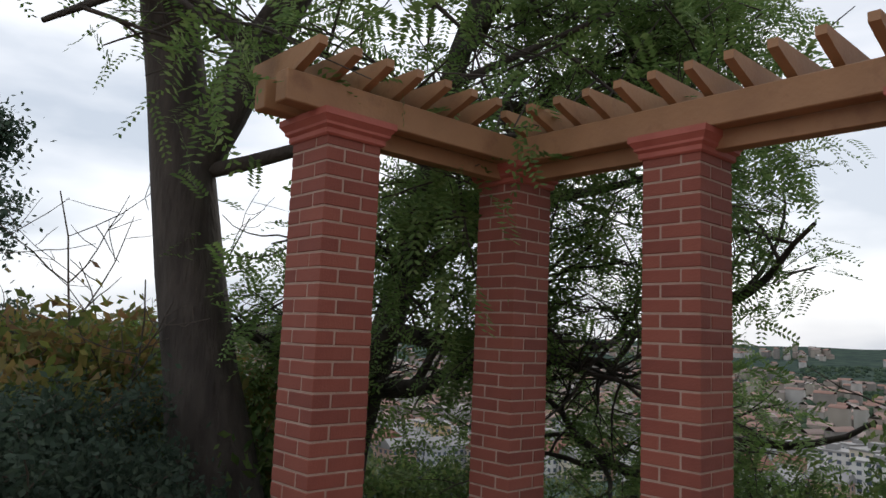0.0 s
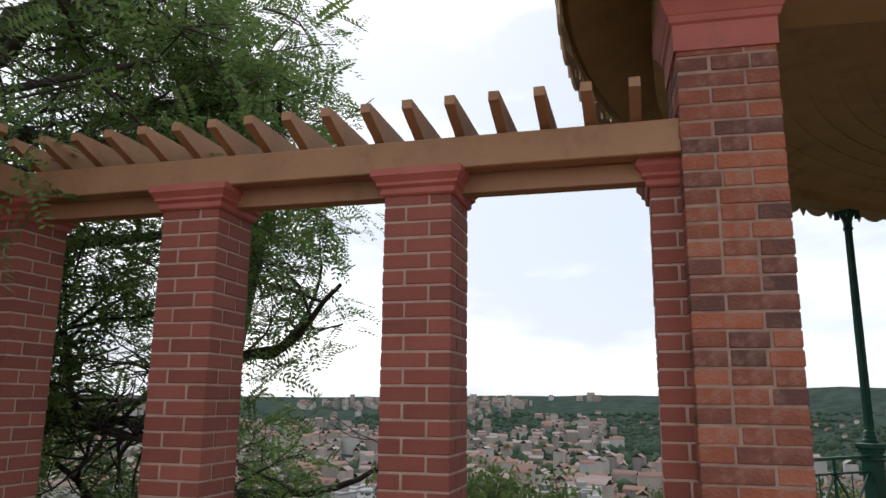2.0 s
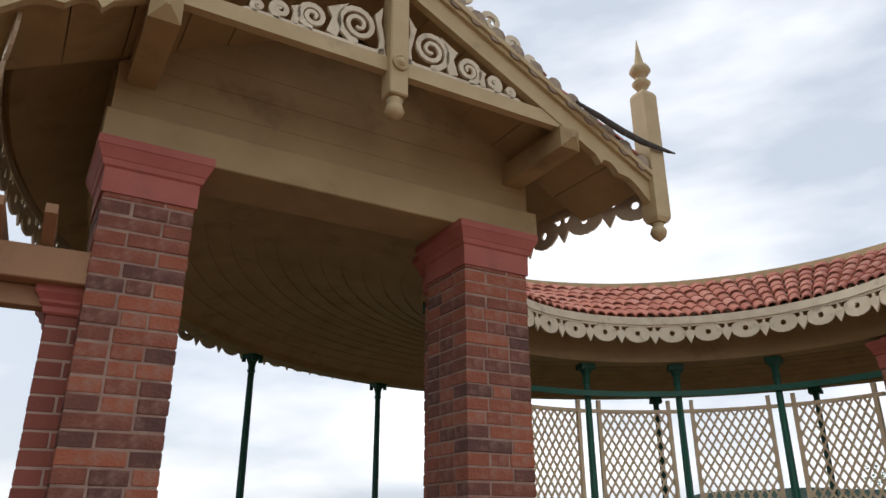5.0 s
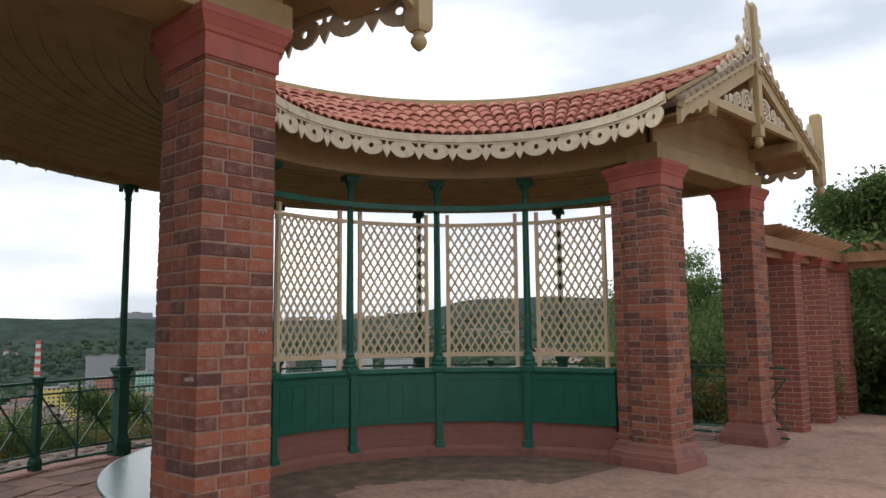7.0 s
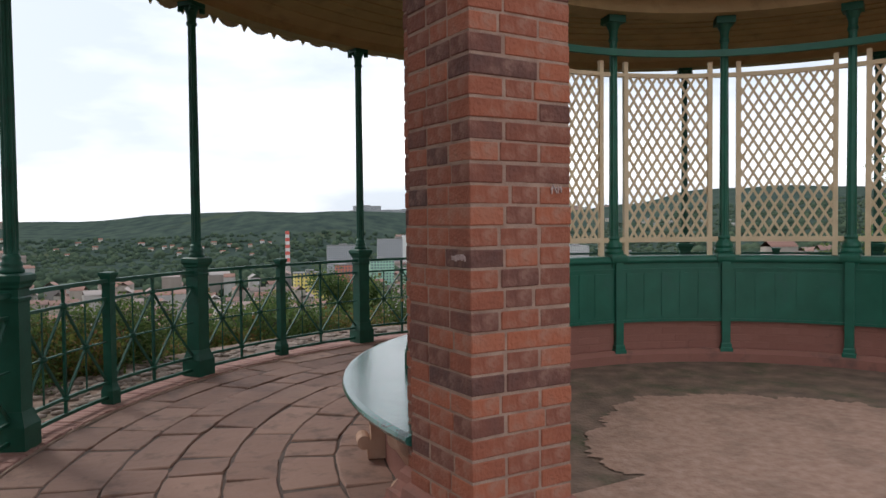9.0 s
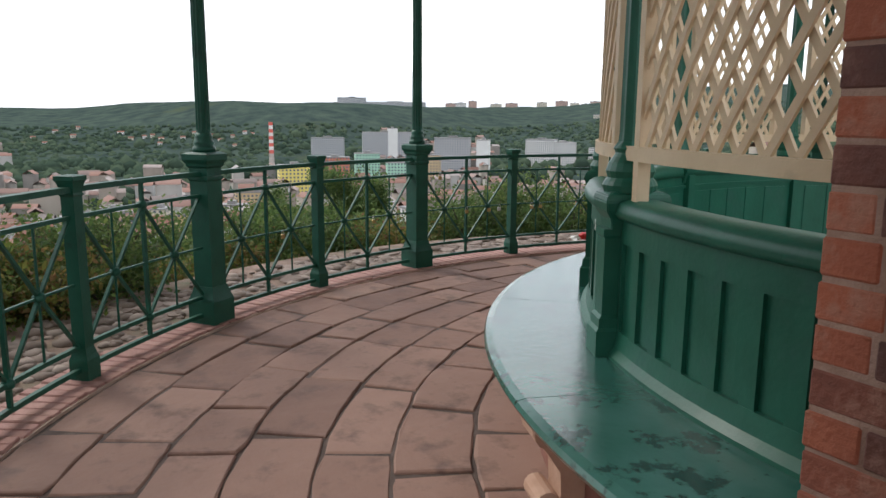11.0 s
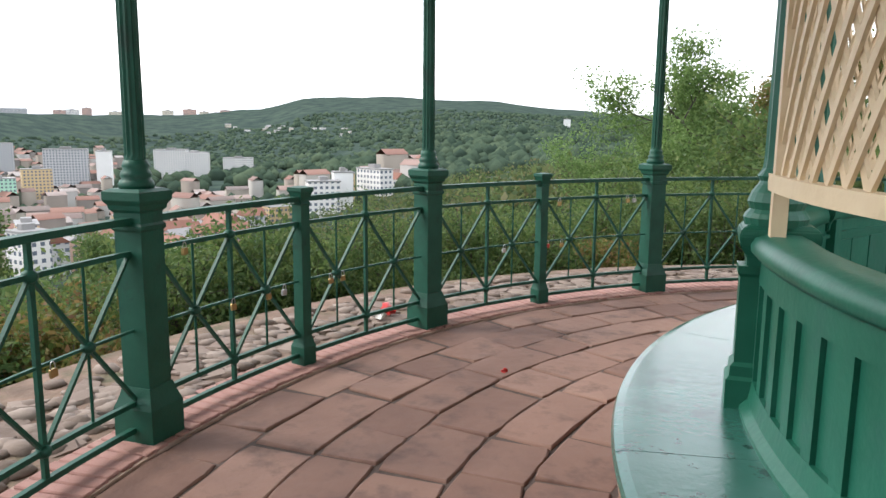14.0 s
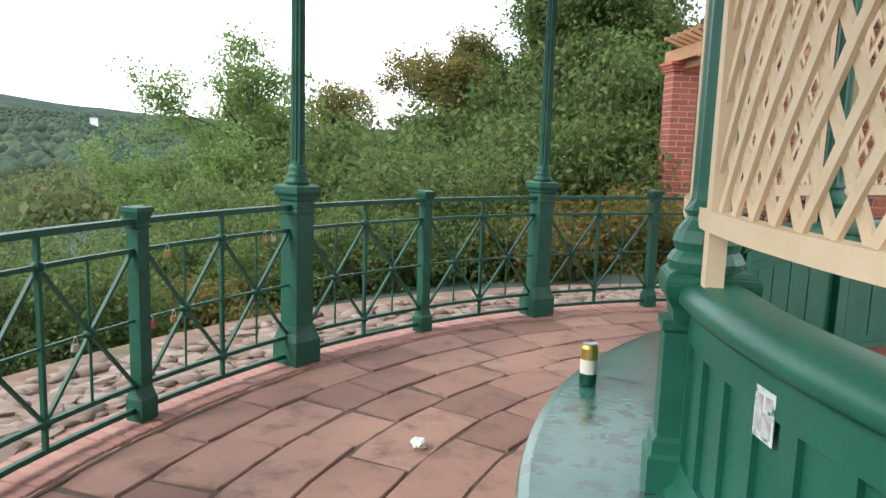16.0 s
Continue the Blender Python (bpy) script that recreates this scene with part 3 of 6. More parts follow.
def lattice():
    """A curved cream lattice panel: frame and crossing slats, standing on two feet."""
    t = thing("lattice_panel", PAVI, "cream painted timber lattice panel between the posts", "lattice", "lattice panels of the curved wall")
    rc, z0, z1, a0, a1 = 2.565, 1.225, 2.815, 3.05, STEP - 3.05
    for a in (a0, a1):
        bm = bmesh.new()
        p = pol(rc, a)
        box(bm, (-0.022, -0.022, 1.036), (0.022, 0.022, 2.965), Matrix.Translation(p) @ Matrix.Rotation(radians(a), 4, 'Z'))
        part("frame_upright", bm, M_CREAM, t)
    arc_ob("frame_rail", rect(rc - 0.022, rc + 0.026, z0 - 0.05, z0), a0 - 2.2, a1 + 2.2, 12, M_CREAM, t)
    arc_ob("frame_rail", rect(rc - 0.022, rc + 0.022, z1, z1 + 0.04), a0 - 2.2, a1 + 2.2, 12, M_CREAM, t)
    width = rc * radians(a1 - a0)
    H = z1 - z0
    slope = 1.66
    gap = 0.098
    n0 = int((width + H / slope) / gap) + 1
    for sgn in (1, -1):
        for i in range(n0 + 1):
            s0 = -H / slope + i * gap + 0.03
            u0, u1 = max(0.0, s0), min(width, s0 + H / slope)
            if u1 - u0 < 0.03:
                continue
            za, zb = z0 + (u0 - s0) * slope, z0 + (u1 - s0) * slope
            bm = bmesh.new()
            m = 5
            pts = []
            for j in range(m + 1):
                u, z = u0 + (u1 - u0) * j / m, za + (zb - za) * j / m
                uu = u if sgn > 0 else width - u
                pts.append((a0 + math.degrees(uu / rc), z))
            rm = rc + 0.006 * sgn
            hw, ht = 0.0118, 0.0055
            rows = []
            for a, z in pts:
                da = math.degrees(hw * 0.87 / rc)
                dz = hw * 0.5
                rows.append([bm.verts.new(pol(rm + q, a - da * sgn * w, z + dz * w)) for q, w in ((-ht, -1), (-ht, 1), (ht, 1), (ht, -1))])
            for p, q in zip(rows, rows[1:]):
                for k in range(4):
                    bm.faces.new((p[k], p[(k + 1) % 4], q[(k + 1) % 4], q[k]))
            bm.faces.new(rows[0][::-1])
            bm.faces.new(rows[-1])
            bmesh.ops.recalc_face_normals(bm, faces=bm.faces[:])
            part("slat", bm, M_CREAM, t)
    return t


lat = lattice()
lat.matrix_world = PAVI @ Matrix.Rotation(radians(W_ANG[0]), 4, 'Z')
for a in W_ANG[1:]:
    copy_thing(lat, PAVI @ Matrix.Rotation(radians(a), 4, 'Z'))

# ---- roof over the walk ----
RE_IN, RE_OUT, R_RIDGE = 1.98, 5.69, 3.87
Z_E, Z_R = 3.80, 4.80
roof = thing("roof", PAV, "curved terracotta tiled roof over the walk", "roof", kind="structure")
R_MID, Y_GABLE = 3.865, 0.75
ang_end = lambda r: TURN + math.degrees(math.asin((R_MID * math.sin(radians(PORTAL - TURN)) + Y_GABLE - 0.035) / r))


def arc_flat(name, prof, mat, parent, n=96, label=""):
    """A sweep that ends in the two straight gable planes instead of on a ray."""
    bm = bmesh.new()
    rings = []
    for i in range(n + 1):
        f = -1 + 2 * i / n
        rings.append([bm.verts.new(pol(r, f * ang_end(r), z)) for r, z in prof])
    k = len(prof)
    for p, q in zip(rings, rings[1:]):
        for i in range(k):
            bm.faces.new((p[i], p[(i + 1) % k], q[(i + 1) % k], q[i]))
    bm.faces.new(rings[0][::-1])
    bm.faces.new(rings[-1])
    bmesh.ops.recalc_face_normals(bm, faces=bm.faces[:])
    return link_mesh(name, bm, mat, parent, label)


arc_flat("roof_deck", [(RE_IN, Z_E), (R_RIDGE, Z_R), (R_RIDGE, Z_R - 0.04), (RE_IN + 0.04, Z_E - 0.04)], M_OCHRE, roof)
arc_flat("roof_deck", [(R_RIDGE, Z_R), (RE_OUT, Z_E), (RE_OUT - 0.04, Z_E - 0.04), (R_RIDGE, Z_R - 0.04)], M_OCHRE, roof)
arc_flat("gutter_board", rect(RE_IN - 0.03, RE_IN + 0.0, Z_E - 0.06, Z_E + 0.03), M_LACE, roof)
arc_flat("gutter_board", rect(RE_OUT, RE_OUT + 0.03, Z_E - 0.06, Z_E + 0.03), M_LACE, roof)
arc_flat("ridge_trim", rect(R_RIDGE - 0.11, R_RIDGE + 0.11, Z_R - 0.05, Z_R + 0.05), M_OCHRE_LIGHT, roof)
beam_in = placed(arc_ob("ring_beam_inner", rect(2.44, 2.67, 3.40, 4.03), -PORTAL - 3.5, PORTAL + 3.5, 80, M_OCHRE), PAV)
tagged(beam_in, "ochre ring beam over the inner posts", "beam", kind="structure")
beam_out = placed(arc_ob("ring_beam_outer", rect(R_OUT - 0.1, R_OUT + 0.1, 3.40, 4.08), -PORTAL + 3, PORTAL - 3, 80, M_OCHRE), PAV)
tagged(beam_out, "ochre ring beam over the outer columns", "beam", kind="structure")
rail = placed(arc_ob("green_tie_rail", rect(2.53, 2.57, 3.0, 3.065), -88, 88, 80, M_GREEN), PAV)
tagged(rail, "thin green iron tie rail above the lattice", "rail", kind="structure")

# coved board ceiling: lapped curved boards
bm = bmesh.new()
nb = 13
for i in range(nb):
    f0, f1 = i / nb, (i + 1) / nb
    r0, r1 = 2.66 + (4.97 - 2.66) * f0, 2.66 + (4.97 - 2.66) * f1
    zc = lambda f: 3.47 + 0.22 * math.sin(math.pi * f) ** 0.7
    lap = 0.014
    arc(bm, [(r0, zc(f0)), (r1, zc(f1) + lap), (r1, zc(f1) + lap + 0.02), (r0, zc(f0) + 0.02)], -PORTAL, PORTAL, 84)
ceiling = placed(link_mesh("ceiling", bm, M_OCHRE), PAV)
tagged(ceiling, "coved ochre board ceiling over the curved walk", "ceiling", kind="structure")


def fretwork(name, r, z, pitch, mat, parent_label):
    """A hanging lace board along the eave: scalloped plates with a round hole, arrow drops between."""
    t = thing(name, PAV, parent_label, "trim")
    a_end = ang_end(r) - 0.3
    arc_flat("top_strip", rect(r - 0.012, r + 0.012, z - 0.035, z), mat, t)
    n = max(4, int(2 * radians(a_end) * r / pitch))
    pitch = 2 * radians(a_end) * r / n
    hw, hole, k = pitch * 0.37, 0.03, 24

    def plate_edge(th):
        """Distance from the hole to the rim: flat above, scalloped below."""
        c, q = math.cos(th), math.sin(th)
        e = 1 / math.hypot(c / hw, q / 0.105) * (1 + 0.055 * abs(math.sin(th * 5.5)))
        return min(e, 0.085 / q) if q > 0.3 else e
    arrow = [(-0.016, 0.0), (-0.016, -0.045), (-0.058, -0.06), (-0.05, -0.115), (0, -0.205), (0.05, -0.115), (0.058, -0.06), (0.016, -0.045), (0.016, 0.0)]
    for i in range(n):
        a = -a_end + 2 * a_end * (i + 0.5) / n
        m = Matrix.Translation(pol(r, a, z - 0.03)) @ Matrix.Rotation(radians(a), 4, 'Z')
        bm = bmesh.new()
        rings = []
        for x in (-0.009, 0.009):
            for rad in (plate_edge, lambda th: hole):
                rings.append([bm.verts.new((x, rad(math.tau * (j + 0.5) / k) * math.cos(math.tau * (j + 0.5) / k), -0.083 + rad(math.tau * (j + 0.5) / k) * math.sin(math.tau * (j + 0.5) / k))) for j in range(k)])
        for p, q in ((0, 1), (1, 3), (3, 2), (2, 0)):
            for j in range(k):
                bm.faces.new((rings[p][j], rings[p][(j + 1) % k], rings[q][(j + 1) % k], rings[q][j]))
        bmesh.ops.recalc_face_normals(bm, faces=bm.faces[:])
        bm.transform(m)
        part("rosette", bm, mat, t)
        m = Matrix.Translation(pol(r, a + math.degrees(pitch / 2 / r), z - 0.03)) @ Matrix.Rotation(radians(a + math.degrees(pitch / 2 / r)), 4, 'Z')
        bm = bmesh.new()
        va = [[bm.verts.new((x, u, w)) for u, w in arrow] for x in (-0.009, 0.009)]
        for j in range(len(arrow)):
            j2 = (j + 1) % len(arrow)
            bm.faces.new((va[0][j], va[0][j2], va[1][j2], va[1][j]))
        bm.faces.new(va[0][::-1])
        bm.faces.new(va[1])
        bmesh.ops.recalc_face_normals(bm, faces=bm.faces[:])
        bm.transform(m)
        if i < n - 1:
            part("arrow_drop", bm, mat, t)
    return t


fretwork("eave_fretwork", RE_IN - 0.005, Z_E - 0.05, 0.40, M_LACE, "cream fretwork valance with rosettes and arrow drops along the inner eave")
fretwork("eave_fretwork", RE_OUT + 0.005, Z_E - 0.05, 0.40, M_LACE, "cream fretwork valance with rosettes along the outer eave")

# tiles: rows of half-round cover tiles, one joined part
tv, tf = [], []
def tile_rows(r_from, r_to, sgn):
    rows = 6
    for j in range(rows):
        ra, rb = r_from + (r_to - r_from) * j / rows, r_from + (r_to - r_from) * (j + 1.12) / rows
        za = Z_E + (Z_R - Z_E) * abs(ra - r_from) / abs(R_RIDGE - r_from) + 0.03
        zb = Z_E + (Z_R - Z_E) * abs(rb - r_from) / abs(R_RIDGE - r_from) + 0.005
        rm = (r_from + r_to) / 2
        n = int(2 * radians(ang_end(rm)) * 2.9 / 0.165) if sgn > 0 else int(2 * radians(ang_end(rm)) * 4.9 / 0.19)
        for i in range(n):
            f = -1 + 2 * (i + 0.5) / n
            wob = 0.006 * math.sin(i * 7.3 + j * 3.1)
            base = len(tv)
            for r, z, w in ((ra, za, 0.52), (rb, zb, 0.44)):
                a = f * ang_end(r) + wob * 4
                half = w * 2 * ang_end(r) / n
                for q in range(6):
                    th = math.pi * q / 5
                    tv.append(pol(r, a + half * math.cos(th), z + 0.06 * math.sin(th) + wob))
                for q in range(6):
                    th = math.pi * q / 5
                    tv.append(pol(r, a + half * 0.8 * math.cos(th), z + 0.045 * math.sin(th) + wob))
            for q in range(5):
                tf.append((base + q, base + q + 1, base + 12 + q + 1, base + 12 + q))
                tf.append((base + q, base + q + 1, base + 6 + q + 1, base + 6 + q))
tile_rows(RE_IN - 0.02, R_RIDGE - 0.1, 1)
tile_rows(RE_OUT + 0.02, R_RIDGE + 0.1, -1)
tiles = raw_mesh("roof_tiles", np.array([tuple(v) for v in tv]), np.array(tf), M_TILE, roof)
tagged(tiles, kind="stuff")

# ---- brick pillars ----
BRICK_MESH = {}


def brick_mesh(l, w, h):
    key = (round(l, 4), round(w, 4), round(h, 4))
    if key not in BRICK_MESH:
        bm = bmesh.new()
        box(bm, (-l / 2, -w / 2, -h / 2), (l / 2, w / 2, h / 2), None, 0.004)
        me = bpy.data.meshes.new("brick")
        bm.to_mesh(me)
        bm.free()
        BRICK_MESH[key] = me
    return BRICK_MESH[key]


def pillar(m, side, height, mat, label, group, cap="tall", seed=1, plinth=True, courses=0.08):
    """A square brick pillar: four bricks a course laid pinwheel fashion round a mortar core, painted cap, moulded foot."""
    rg = random.Random(seed)
    t = thing("brick_pillar", m, label, "pillar", group)
    bm = bmesh.new()
    c = side / 2 - 0.0095
    box(bm, (-c, -c, -0.1), (c, c, height))
    part("core", bm, M_MORTAR_OLD if mat is M_BRICK_OLD else M_MORTAR, t, "pale mortar between the bricks")
    wd = side / 3
    ln = side - wd
    J = 0.011
    n = int(height / courses + 0.5)
    z_from = 0.26 if plinth else 0.0
    for i in range(n):
        z = (i + 0.5) * courses
        if z < z_from:
            continue
        flip = i % 2
        for k in range(4):
            cx, cy = (-(side - ln) / 2, -(side - wd) / 2) if not flip else ((side - ln) / 2, -(side - wd) / 2)
            pieces = [(cx, ln)]
            if mat is M_BRICK_OLD and rg.random() < 0.55:
                f = rg.choice((0.42, 0.5, 0.58))
                pieces = [(cx - ln / 2 + ln * f / 2, ln * f), (cx + ln / 2 - ln * (1 - f) / 2, ln * (1 - f))]
            for px, pl in pieces:
                ob = bpy.data.objects.new("brick", me_for(brick_mesh(pl - J, wd - J, courses - J), mat))
                scene.collection.objects.link(ob)
                ob.parent = t
                wob = 1.7 if mat is M_BRICK_OLD else 0.8
                ob.matrix_basis = pose(0, 0, z, 0, 0, 90 * k) @ pose(px + wob * rg.uniform(-.0015, .0015), cy + wob * rg.uniform(-.0022, .001), wob * rg.uniform(-.0012, .0012), wob * rg.uniform(-.2, .2), wob * rg.uniform(-.35, .35), wob * rg.uniform(-.25, .25))
    h = side / 2
    bm = bmesh.new()
    if cap == "tall":
        squared(bm, [(h + 0.004, height - 0.01), (h + 0.006, height + 0.12), (h + 0.018, height + 0.13), (h + 0.025, height + 0.16), (h + 0.03, height + 0.165), (h + 0.055, height + 0.22), (h + 0.06, height + 0.225), (h + 0.06, height + 0.27)])
    else:
        squared(bm, [(h + 0.003, height - 0.005), (h + 0.012, height + 0.005), (h + 0.012, height + 0.03), (h + 0.03, height + 0.045), (h + 0.03, height + 0.06), (h + 0.05, height + 0.085), (h + 0.055, height + 0.09), (h + 0.055, height + 0.125)])
    part("cap", bm, M_CAP_RED, t, "red painted moulded cap")
    if plinth:
        bm = bmesh.new()
        squared(bm, [(h + 0.09, -0.1), (h + 0.09, 0.10), (h + 0.075, 0.11), (h + 0.07, 0.15), (h + 0.05, 0.16), (h + 0.03, 0.20), (h + 0.025, 0.235), (h + 0.004, 0.262)])
        part("foot", bm, M_PLINTH, t, "worn moulded brick foot")
    return t


ME_MAT = {}


def me_for(me, mat):
    key = (me.name, mat.name)
    if key not in ME_MAT:
        q = me.copy()
        q.materials.clear()
        q.materials.append(mat)
        ME_MAT[key] = q
    return ME_MAT[key]


# ---- the gabled portals at both ends of the walk ----
PORTAL_LOCAL = Matrix.Translation(pol(R_MID, PORTAL)) @ Matrix.Rotation(radians(TURN), 4, 'Z') @ Matrix.Translation((-R_MID, 0, 0))
PM, PM2 = PAV @ PORTAL_LOCAL, PAV_MIRROR @ PORTAL_LOCAL
X_B, X_A = 2.795, 4.925
pil_a = pillar(PM @ pose(X_A, 0.005, 0), 0.455, 3.08, M_BRICK_OLD, "weathered red brick pillar of the gabled portal", "portal pillars", seed=3)
pil_b = pillar(PM @ pose(X_B, -0.012, 0), 0.49, 3.08, M_BRICK_OLD, "weathered red brick pillar of the portal beside the bench end", "portal pillars", seed=4)
copy_thing(pil_a, PM2 @ pose(X_A, 0.005, 0))
copy_thing(pil_b, PM2 @ pose(X_B - 0.15, -0.012, 0))
# narrower pier behind the bench-end pillar
pier = pillar(PM @ pose(X_B - 0.015, -0.29, 0), 0.34, 3.08, M_BRICK_OLD, "brick pier backing the portal pillar at the bench end", "portal piers", seed=5)
copy_thing(pier, PM2 @ pose(X_B - 0.165, -0.29, 0))


def prism(bm, pts, y0, y1):
    a = [bm.verts.new((x, y0, z)) for x, z in pts]
    b = [bm.verts.new((x, y1, z)) for x, z in pts]
    n = len(pts)
    fs = [bm.faces.new((a[i], a[(i + 1) % n], b[(i + 1) % n], b[i])) for i in range(n)]
    fs += [bm.faces.new(a[::-1]), bm.faces.new(b)]
    bmesh.ops.recalc_face_normals(bm, faces=fs)


def spiral(bm, cx, cz, r, turns, start, y, w=0.02, d=0.022, hand=1):
    """A flat fretwork volute: a band that winds in and thins."""
    n = int(turns * 14)
    rows = []
    for i in range(n + 1):
        f = i / n
        th = start + hand * f * turns * math.tau
        q = r * (1 - 0.86 * f)
        ww = w * (1.15 - 0.55 * f)
        c, s = math.cos(th), math.sin(th)
        rows.append([bm.verts.new((cx + (q + e) * c, yy, cz + (q + e) * s)) for e, yy in ((-ww / 2, y - d / 2), (ww / 2, y - d / 2), (ww / 2, y + d / 2), (-ww / 2, y + d / 2))])
    fs = []
    for p, q in zip(rows, rows[1:]):
        for k in range(4):
            fs.append(bm.faces.new((p[k], p[(k + 1) % 4], q[(k + 1) % 4], q[k])))
    fs += [bm.faces.new(rows[0][::-1]), bm.faces.new(rows[-1])]
    bmesh.ops.recalc_face_normals(bm, faces=fs)


def portal_gable(finials=(True, False)):
    """A gable over a portal; finials says whether the inner and the outer corner post carry a turned finial."""
    g = thing("portal_gable", PM, "ochre timber gable with scroll fretwork and finials over the portal", "gable", "gables of the pavilion")
    yf = Y_GABLE
    z_top, sl, X_M = 4.66, 0.505, 3.815
    half = 1.90
    # lintel and boarded wall
    part("lintel", one_box((2.42, -0.20, 3.35), (5.20, 0.20, 3.56), None, 0.006), M_OCHRE, g)
    zb = 3.56
    while zb < 4.5:
        h = 0.16
        hw = min(1.36, (z_top - 0.06 - zb) / sl)
        hw2 = min(1.36, max(0.02, (z_top - 0.06 - zb - h) / sl))
        bm = bmesh.new()
        prism(bm, [(X_M - hw, zb), (X_M + hw, zb), (X_M + hw2, zb + h - 0.002), (X_M - hw2, zb + h - 0.002)], 0.10, 0.135)
        part("gable_board", bm, M_OCHRE, g)
        zb += h
    for s in (-1, 1):
        # roof boards under the overhang
        for j in range(7):
            u0, u1 = half * j / 7, half * (j + 1) / 7 - 0.006
            bm = bmesh.new()
            prism(bm, [(X_M + s * u0, z_top - 0.04 - sl * u0), (X_M + s * u1, z_top - 0.04 - sl * u1), (X_M + s * u1, z_top - 0.065 - sl * u1), (X_M + s * u0, z_top - 0.065 - sl * u0)], 0.12, yf - 0.03)
            part("soffit_board", bm, M_OCHRE, g)
        # barge board with a shaped lower end, two stepped mouldings along its top
        bm = bmesh.new()
        e = half + 0.02
        pts = [(0, z_top + 0.02), (e, z_top + 0.02 - sl * e), (e, z_top - 0.15 - sl * e)]
        for q in range(9):
            f = q / 8
            u = e - 0.05 - 0.22 * f
            pts.append((u, z_top - 0.135 - sl * u + 0.035 * math.sin(f * math.pi)))
        for q in range(1, 7):
            f = q / 6
            u = e - 0.27 - 0.13 * f
            pts.append((u, z_top - 0.135 - sl * u + 0.028 * math.sin(f * math.pi)))
        pts += [(e - 0.42, z_top - 0.175 - sl * (e - 0.42)), (e - 0.46, z_top - 0.14 - sl * (e - 0.46)), (0, z_top - 0.14)]
        prism(bm, [(X_M + s * u, z) for u, z in pts], yf - 0.03, yf + 0.02)
        part("barge_board", bm, M_OCHRE_LIGHT, g)
        for lo, hi, y1 in ((0.0, 0.035, yf + 0.045), (0.035, 0.07, yf + 0.065)):
            bm = bmesh.new()
            prism(bm, [(X_M + s * u, z) for u, z in ((0, z_top + hi), (e, z_top + hi - sl * e), (e, z_top + lo - sl * e), (0, z_top + lo))], yf - 0.02, y1)
            part("barge_moulding", bm, M_OCHRE_LIGHT, g)
        # round tile ends along the verge
        for k in range(13):
            u = 0.10 + (half - 0.16) * k / 12
            bm = bmesh.new()
            lathe(bm, [(0.006, -0.30), (0.058, -0.295), (0.058, 0.0), (0.006, 0.006)], 10)
            bm.transform(Matrix.Translation((X_M + s * u, yf + 0.06, z_top + 0.075 - sl * u)) @ Matrix.Rotation(radians(s * math.degrees(math.atan(sl))), 4, 'Y') @ Matrix.Rotation(radians(-90), 4, 'X'))
            part("verge_tile", bm, M_VERGE, g, "lichen-grey tile end")
        # purlin end with a pyramid tip
        bm = bmesh.new()
        squared(bm, [(0.075, 0.0), (0.075, yf - 0.12), (0.0755, yf - 0.10), (0.012, yf - 0.05)])
        bm.transform(Matrix.Translation((X_M + s * 1.235, 0.13, 3.83)) @ Matrix.Rotation(radians(-90), 4, 'X'))
        part("purlin_end", bm, M_OCHRE, g)
        # corner post, pendant, finial
        xp = X_M + s * (half + 0.08)
        top, z_low = 4.42, 3.44
        bm = bmesh.new()
        squared(bm, [(0.048, z_low - 0.03), (0.063, z_low), (0.065, z_low + 0.03), (0.065, top - 0.03), (0.052, top)], (xp, yf, 0))
        part("corner_post", bm, M_OCHRE_LIGHT, g)
        bm = bmesh.new()
        lathe(bm, [(0.03, 0.0), (0.042, -0.015), (0.034, -0.03), (0.05, -0.05), (0.056, -0.075), (0.042, -0.105), (0.006, -0.135)], 14, (xp, yf, z_low - 0.025))
        part("pendant", bm, M_OCHRE_LIGHT, g, smooth=True)
        if finials[0 if s < 0 else 1]:
            bm = bmesh.new()
            lathe(bm, [(0.04, 0.0), (0.03, 0.03), (0.05, 0.055), (0.068, 0.085), (0.045, 0.115), (0.028, 0.13), (0.055, 0.155), (0.078, 0.19), (0.06, 0.23), (0.034, 0.255), (0.018, 0.36), (0.002, 0.47)], 16, (xp, yf, top))
            part("finial", bm, M_OCHRE_LIGHT, g, smooth=True)
        if s > 0:
            # shield-shaped acroterion and a scroll beside the outer post
            bm = bmesh.new()
            prism(bm, [(xp - 0.28 + 0.15 * math.cos(q) * (1 - 0.25 * math.sin(q)), z_top + 0.30 - sl * half + 0.24 * math.sin(q)) for q in [math.tau * k / 18 for k in range(18)]], yf - 0.012, yf + 0.012)
            part("acroterion", bm, M_LACE, g)
            for u, r, tn in ((half - 0.52, 0.10, 1.6), (half - 0.74, 0.07, 1.4), (half + 0.0, 0.05, 1.2)):
                bm = bmesh.new()
                spiral(bm, X_M + u, z_top + 0.10 - sl * u + r, r, tn, radians(-90), yf, 0.035, 0.02, hand=-1)
                part("crest_scroll", bm, M_LACE, g)
        # fretwork volutes in the two triangles, linked by leaves
        for x, dz, r, tn in ((0.235, 0.155, 0.125, 2.1), (0.50, 0.105, 0.085, 1.9), (0.68, 0.072, 0.055, 1.6), (0.80, 0.05, 0.034, 1.3)):
            bm = bmesh.new()
            spiral(bm, X_M + s * x, 4.0 + dz, r, tn, radians(-90), yf - 0.01, 0.032, 0.02, hand=s)
            part("volute", bm, M_LACE, g)
